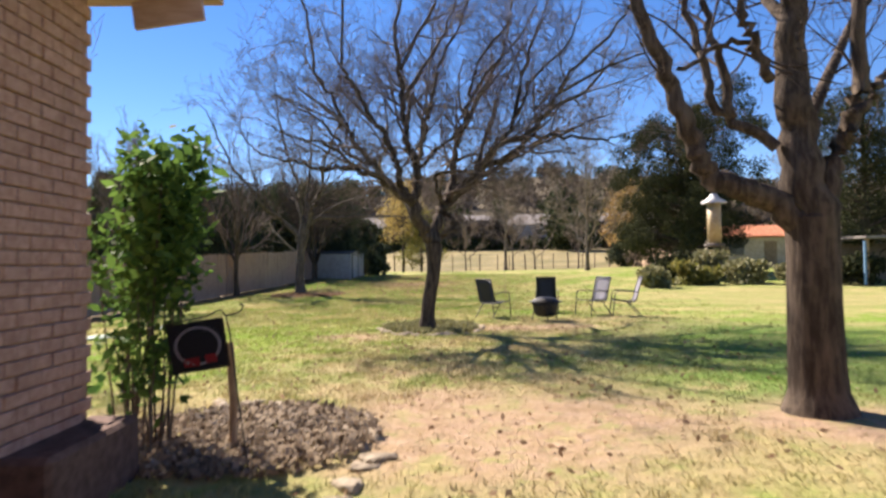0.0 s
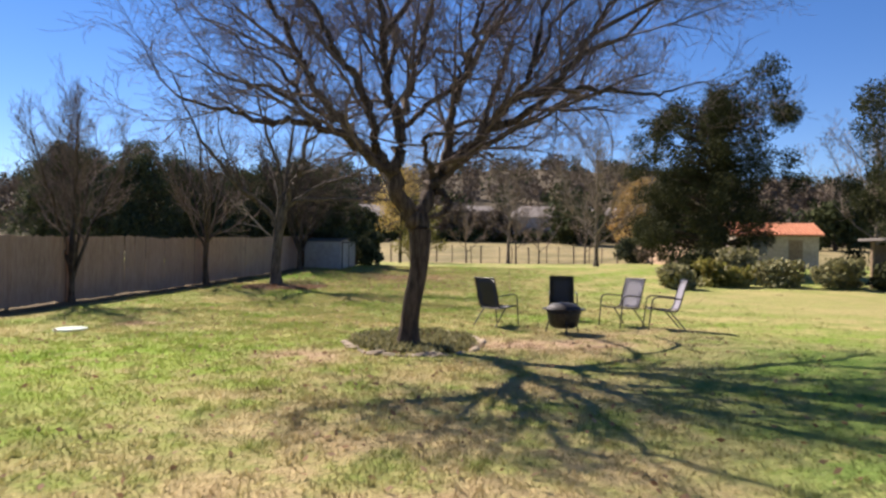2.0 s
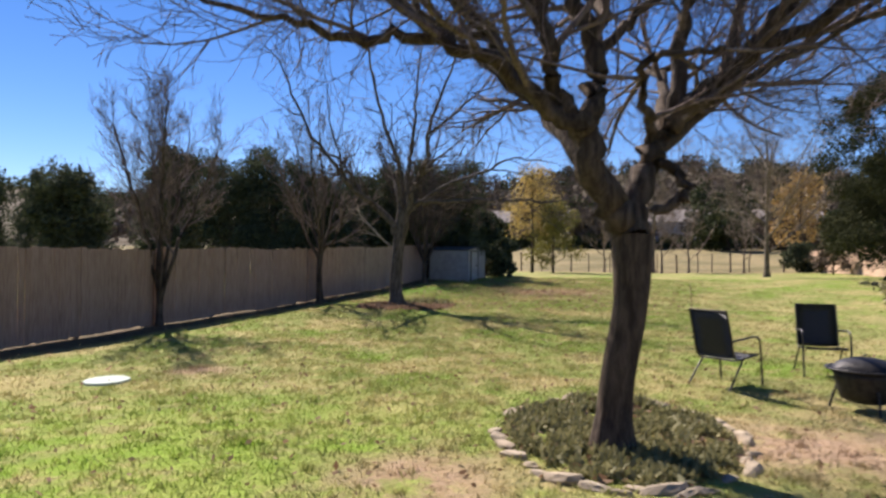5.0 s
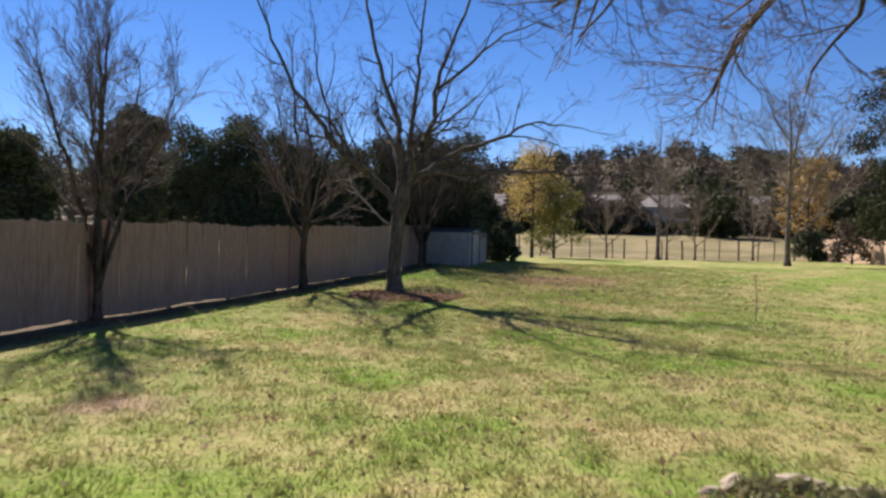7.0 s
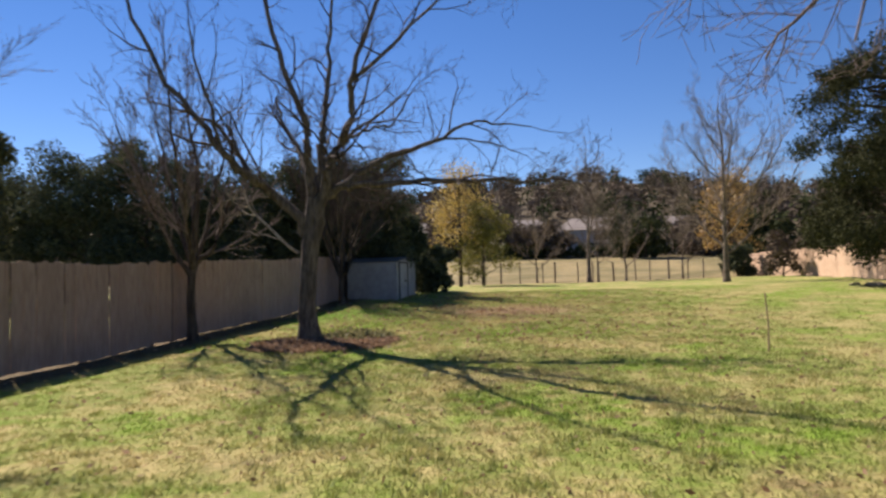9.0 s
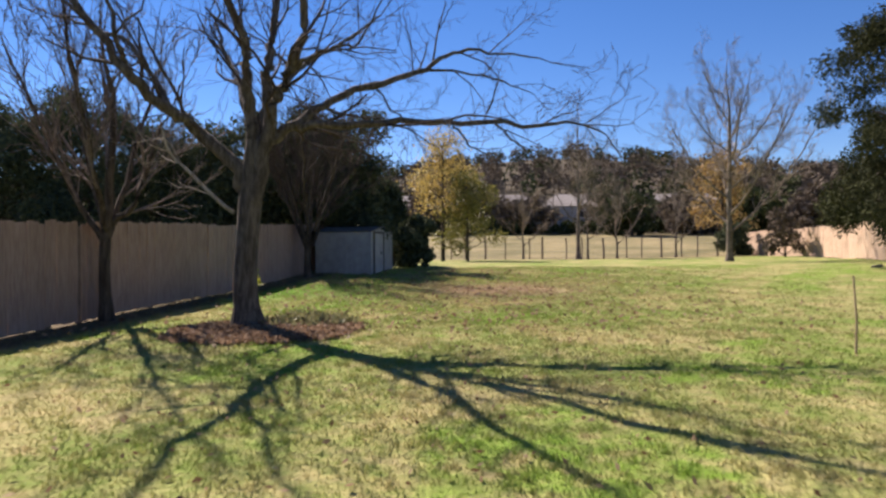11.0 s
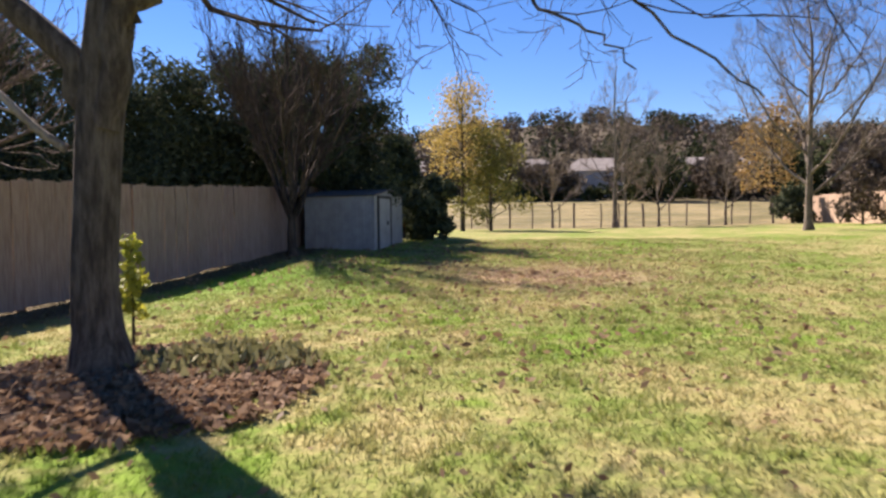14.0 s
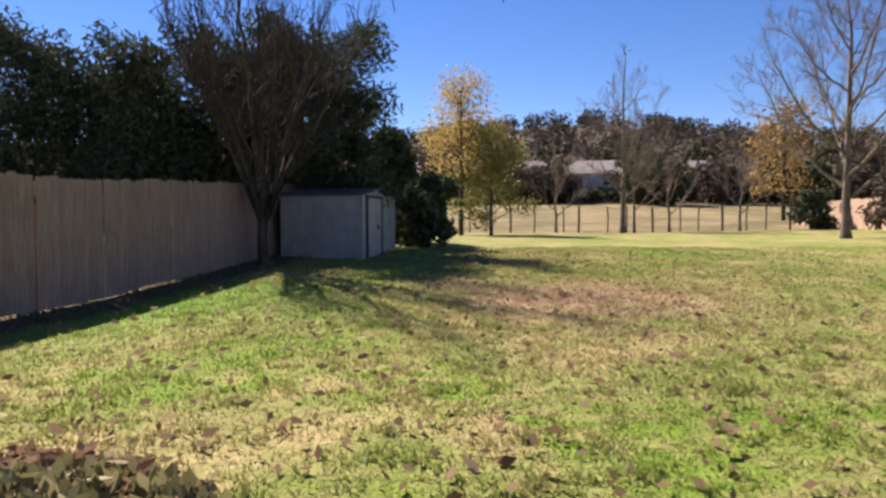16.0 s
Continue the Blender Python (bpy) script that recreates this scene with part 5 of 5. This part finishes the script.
def build_bed():
    """Flower bed by the house corner: rose bushes and a small flag on a stand."""
    rng = np.random.default_rng(21)
    for k, (x, y, h, w, n) in enumerate(((-2.34, 5.05, 2.4, 0.7, 2000), (-2.85, 5.6, 2.0, 0.8, 900), (-2.3, 4.75, 1.0, 0.5, 160))):
        z = g(x, y)
        top = thing("rose_bush", pose(x, y, z), "leggy green rose bush with glossy leaves", "shrub", "rose bushes in the flower bed")
        pts = []
        for i in range(9):
            a, q = rng.uniform(0, 2 * math.pi), w * rng.uniform(0.15, 0.6)
            hh = h * rng.uniform(0.6, 1.0)
            line = bow([(0.08 * math.cos(a), 0.08 * math.sin(a), -0.03), (q * 0.6 * math.cos(a), q * 0.6 * math.sin(a), hh * 0.5), (q * math.cos(a + 0.3), q * math.sin(a + 0.3), hh)])
            t = Tubes()
            t.add(line, np.linspace(0.011, 0.004, len(line)), 5)
            t.make("cane", M["bark_grey"] if i % 3 else M["bark"], top)
            pts.append(line[3:])
        pts = np.concatenate(pts)
        w8 = np.clip((pts[:, 2] / h - 0.42) * 2.2, 0.06, 1)
        c = pts[rng.choice(len(pts), n, p=w8 / w8.sum())]
        v, f = leaves(rng, c, 0.1, 0.055)
        obj("foliage", v, f, M["rose_leaf"], top)
    x, y = -1.66, 4.5
    top = thing("garden_flag", pose(x, y, g(x, y) - 0.11, 0, -8, 6), "small black garden flag hung from a bent iron stand", "flag")
    tube_part([(0.2, 0, -0.05), (0.2, 0, 0.6), (0.2, 0, 1.2), (0.05, 0, 1.215), (-0.24, 0, 1.2)], 0.006, "stand", M["iron"], top, 6)
    tube_part([(0.2, 0, 1.2), (0.3, 0, 1.215), (0.33, 0, 1.25), (0.31, 0, 1.27)], 0.006, "hook", M["iron"], top, 6)

    def cloth(x0, x1, z0, z1, off, name, material, parent, oval=None, label=""):
        bm = bmesh.new()
        nx, nz = 14, 12

        def at(u, q):
            return Vector((u, 0.025 * math.sin(u * 14 + q * 5) * (1.2 - q) + off, q))

        if oval:
            cx, cz, rx, rz, inner = oval
            rows = [[bm.verts.new(at(cx + math.cos(a) * rx * s, cz + math.sin(a) * rz * s)) for a in np.linspace(0, 2 * math.pi, 29)[:-1]] for s in (inner, 1.0)]
            for i in range(28):
                bm.faces.new((rows[0][i], rows[0][(i + 1) % 28], rows[1][(i + 1) % 28], rows[1][i]))
        else:
            rows = [[bm.verts.new(at(x0 + (x1 - x0) * i / nx, z0 + (z1 - z0) * j / nz)) for i in range(nx + 1)] for j in range(nz + 1)]
            for a, b in zip(rows[:-1], rows[1:]):
                for i in range(nx):
                    bm.faces.new((a[i], a[i + 1], b[i + 1], b[i]))
        bmesh.ops.solidify(bm, geom=bm.faces[:], thickness=0.002)
        return part(name, smooth_all(bm), material, parent, label)

    flag = cloth(-0.22, 0.18, 0.84, 1.195, 0.0, "cloth", M["flag_cloth"], top)
    cloth(0, 0, 0, 0, -0.006, "emblem", M["flag_grey"], flag, (-0.02, 1.02, 0.165, 0.14, 0.86), "grey oval ring")
    cloth(-0.13, -0.02, 0.88, 0.94, -0.006, "patch", M["flag_red"], flag, None, "red patch")
    cloth(0.02, 0.1, 0.89, 0.95, -0.006, "patch", M["flag_red"], flag, None, "red patch")
    t = Tubes()
    t.add([(0, 0, -0.1), (0.01, 0, 0.4), (-0.02, 0, 0.86)], [0.035, 0.034, 0.032], 7)
    post = t.make("stub_post", M["stake_wood"])
    post.matrix_basis = pose(-1.72, 4.95, g(-1.72, 4.95))
    tagged(post, "short weathered wooden post in the flower bed", "post")


def build_feeder():
    x, y, z = 2.5, 5.92, 1.66
    top = thing("bird_feeder", pose(x, y, z), "tube bird feeder with white cap hung from the tree", "bird feeder")

    def lathe(prof, name, material):
        bm = bmesh.new()
        rings = [[bm.verts.new((r * math.cos(2 * math.pi * i / 16), r * math.sin(2 * math.pi * i / 16), q)) for i in range(16)] for r, q in prof]
        for a, b in zip(rings[:-1], rings[1:]):
            for i in range(16):
                bm.faces.new((a[i], a[(i + 1) % 16], b[(i + 1) % 16], b[i]))
        part(name, smooth_all(bm), material, top)

    lathe([(0.001, 0), (0.06, 0.005), (0.062, 0.38), (0.001, 0.382)], "tube", M["feeder_tube"])
    lathe([(0.001, -0.03), (0.09, -0.028), (0.095, -0.005), (0.06, 0.0)], "tray", M["ash_iron"])
    lathe([(0.11, 0.375), (0.112, 0.39), (0.05, 0.43), (0.025, 0.47), (0.001, 0.475)], "cap", M["white_metal"])
    tube_part([(0, 0, 0.47), (0, 0, 0.63)], 0.004, "hanger", M["iron"], top, 5)


# ---- buildings ----
def build_house():
    """The house corner at the start: brick side wall, plinth and eave."""
    top = thing("wall_house", Matrix(), "reddish-brown brick house corner in shade", "wall", kind="structure")
    x0, y1 = -2.5, 4.32
    part("backing", box((3.0, 7.0, 3.6), (x0 - 1.515, y1 - 3.515, 1.75)), M["mortar"], top)
    rng = np.random.default_rng(4)
    me = bpy.data.meshes.new("brick")
    bm = box((0.03, 0.222, 0.08), (0, 0, 0), 0.006)
    bm.to_mesh(me)
    bm.free()
    me.materials.append(M["brick"])
    far = bmesh.new()
    for row in range(40):
        z = 0.04 + row * 0.0895
        for k in range(28):
            y = y1 - 0.115 - k * 0.233 - (0.1165 if row % 2 else 0)
            if y < y1 - 6.8:
                continue
            m = pose(x0 - 0.006 + rng.normal(0, 0.003), y, z, rng.normal(0, 0.4), 0, rng.normal(0, 0.6))
            if k < 7:
                ob = new("brick", me)
                ob.parent = top
                ob.matrix_basis = m
            else:
                box((0.03, 0.222, 0.08), m=m, bm=far)
        for k in range(3):
            box((0.222, 0.03, 0.08), (x0 - 0.11 - k * 0.233 - (0.1165 if row % 2 else 0), y1 - 0.006, z), bm=far)
    tagged(part("bricks", far, M["brick"], top), kind="stuff")
    part("plinth", box((0.36, 1.1, 0.5), (x0 + 0.12, y1 - 0.45, 0.22), 0.03), M["dark_brick"], top)
    roof = thing("ceiling_eave", Matrix(), "painted wooden eave of the house roof", "eave", kind="structure")
    part("soffit", box((4.0, 7.6, 0.05), (x0 - 1.2, y1 - 3.4, 3.5), 0.005), M["painted_wood"], roof)
    part("fascia", box((0.5, 0.04, 0.2), (x0 + 0.5, y1 + 0.1, 3.32), 0.006, Matrix.Rotation(radians(-8), 4, "Y")), M["painted_wood"], roof)
    back = thing("wall_house_back", Matrix(), "plain brick house wall behind the walk", "wall", kind="structure")
    part("wall", box((14, 0.25, 3.4), (4.0, -3.6, 1.65), 0.01), M["brick"], back)


def build_hut():
    x, y = 23.4, 50.0
    top = thing("garden_hut", pose(x, y, g(x, y), 0, 0, -8), "small stucco hut with an orange tiled roof", "hut")
    part("wall", box((5.4, 3.2, 2.3), (0, 0, 1.1), 0.03), M["stucco"], top)
    for s in (-1, 1):
        a = Matrix.Rotation(radians(24 * s * -1), 4, "X")
        slope = part("roof", box((6.0, 2.1, 0.09), (0, s * 0.92, 2.62), 0.02, a), M["roof_tile"], top)
        for i in range(24):
            t = Tubes()
            sx = -2.9 + i * 0.252
            t.add([(sx, s * 1.9, 2.25), (sx, s * 0.02, 3.11)], [0.075, 0.075], 6)
            t.make("tile_row", M["roof_tile"], slope)
    part("window", box((1.1, 0.06, 0.9), (-1.2, -1.6, 1.3), 0.01), M["window_dark"], top)
    part("door", box((0.9, 0.06, 1.9), (1.2, -1.6, 0.95), 0.01), M["stake_wood"], top)
    x, y = 21.0, 31.5
    house = thing("garden_pergola", pose(x, y, g(x, y), 0, 0, 10), "low dark lean-to with posts at the lawn side", "lean-to")
    for px in (-1.6, 1.8):
        for py in (-1.2, 1.2):
            part("post", box((0.12, 0.12, 2.1), (px, py, 1.0), 0.01), M["stake_wood"], house)
    part("roof", box((4.2, 3.2, 0.12), (0.1, 0, 2.12), 0.02), M["house_roof"], house)
    part("post", box((0.1, 0.1, 2.0), (-2.0, -1.5, 0.95), 0.01), M["blue_paint"], house, "blue painted post")
    part("back_wall", box((3.4, 0.1, 1.9), (0.1, 1.2, 0.95), 0.01), M["post_wood"], house)


def build_far():
    """Rising pasture edge, houses and wooded hill."""
    rng = np.random.default_rng(77)
    pts, k = [], 0
    for x in np.arange(-70, 120, 1.1):
        y = 134 + 4 * math.sin(x / 30.0)
        r = rng.uniform(1.0, 1.7)
        pts.append((x, y, g(x, y) + r * 0.8, r, r, r * 0.95))
    p = blob_points(rng, pts, 9000)
    v, f = leaves(rng, p, 0.05, 0.5)
    tagged(obj("far_hedge", v, f, M["far_green"]), "long dark hedge along the far pasture edge", "hedge", kind="stuff")
    for name, mat, n, seed, label in (("far_woods", "far_bare", 850, 5, "grey-brown bare woods on the far hill"), ("far_woods", "far_green", 300, 6, "dark evergreen woods on the far hill")):
        rng = np.random.default_rng(seed)
        y = 142 + rng.uniform(0, 1, n) ** 1.1 * 300
        x = rng.uniform(-0.75, 0.95, n) * y
        blobs = []
        for a, b in zip(x, y):
            h = rng.uniform(2.4, 4.6) * (1 if b < 200 else 1.3)
            blobs.append((a, b, g(a, b) + h * 0.85, h * rng.uniform(0.6, 0.95), h * 0.8, h * rng.uniform(0.8, 1.1)))
        p = blob_points(rng, blobs, n * 75)
        v, f = leaves(rng, p, 0.1, 0.85)
        tagged(obj(name, v, f, M[mat]), label, "woods", kind="stuff")
    # nearer big trees at the pasture edge
    for i, (x, y, h, w, m) in enumerate(((27, 128, 11, 15, "far_green"), (38, 131, 10, 14, "far_bare"), (47, 128, 10, 13, "far_green"), (12, 138, 9, 12, "far_bare"), (4, 140, 10, 12, "far_bare"), (-6, 136, 11, 13, "far_bare"), (-16, 132, 10, 12, "far_green"), (58, 126, 12, 14, "far_bare"), (70, 120, 12, 14, "far_green"), (-30, 128, 12, 15, "far_green"), (-44, 120, 12, 15, "far_green"))):
        h *= 0.66
        leafy_tree("far_tree", x, y, h, w, M[m], 120 + i, "broad far tree at the pasture edge", n=2600, size=0.5, low=0.15, cone=0.2, trunk_r=0.3, group="trees at the far pasture edge")
    for i, (x, y, w, d, h, yaw) in enumerate(((6, 150, 17, 10, 3.2, 4), (27, 156, 22, 11, 3.4, -6), (-14, 158, 16, 10, 3.2, 8), (46, 162, 18, 11, 3.4, -4))):
        top = thing("far_house", pose(x, y, g(x, y), 0, 0, yaw), "pale single-storey house with a low grey roof", "house", "houses beyond the pasture")
        part("wall", box((w, d, h + 3), (0, 0, h / 2 - 1.5 + 1.2), 0.05), M["house_wall"], top)
        bm = bmesh.new()
        e, r = h + 1.15, h + 4.0
        vs = [bm.verts.new(c) for c in ((-w / 2 - 0.6, -d / 2 - 0.6, e), (w / 2 + 0.6, -d / 2 - 0.6, e), (w / 2 + 0.6, d / 2 + 0.6, e), (-w / 2 - 0.6, d / 2 + 0.6, e), (-w / 2 + 3, 0, r), (w / 2 - 3, 0, r))]
        for q in ((0, 1, 5, 4), (1, 2, 5), (2, 3, 4, 5), (3, 0, 4), (3, 2, 1, 0)):
            bm.faces.new([vs[j] for j in q])
        part("roof", bm, M["house_roof"], top)
        for k in range(4):
            window = part("window", box((1.5, 0.12, 1.3), (-w / 2 + 2.2 + k * (w - 4.4) / 3, -d / 2 - 0.03, h / 2 + 1.3), 0.02), M["window_dark"], top)
            part("frame", box((1.7, 0.08, 1.5), (-w / 2 + 2.2 + k * (w - 4.4) / 3, -d / 2 - 0.02, h / 2 + 1.3), 0.02), M["white_metal"], window)


build_ground()
build_house()
build_fences()
build_shed()
build_hut()
build_trees()
build_furniture()
build_feeder()
build_bed()
build_stones()
build_far()
build_litter()
build_ring_leaves()
build_grass()
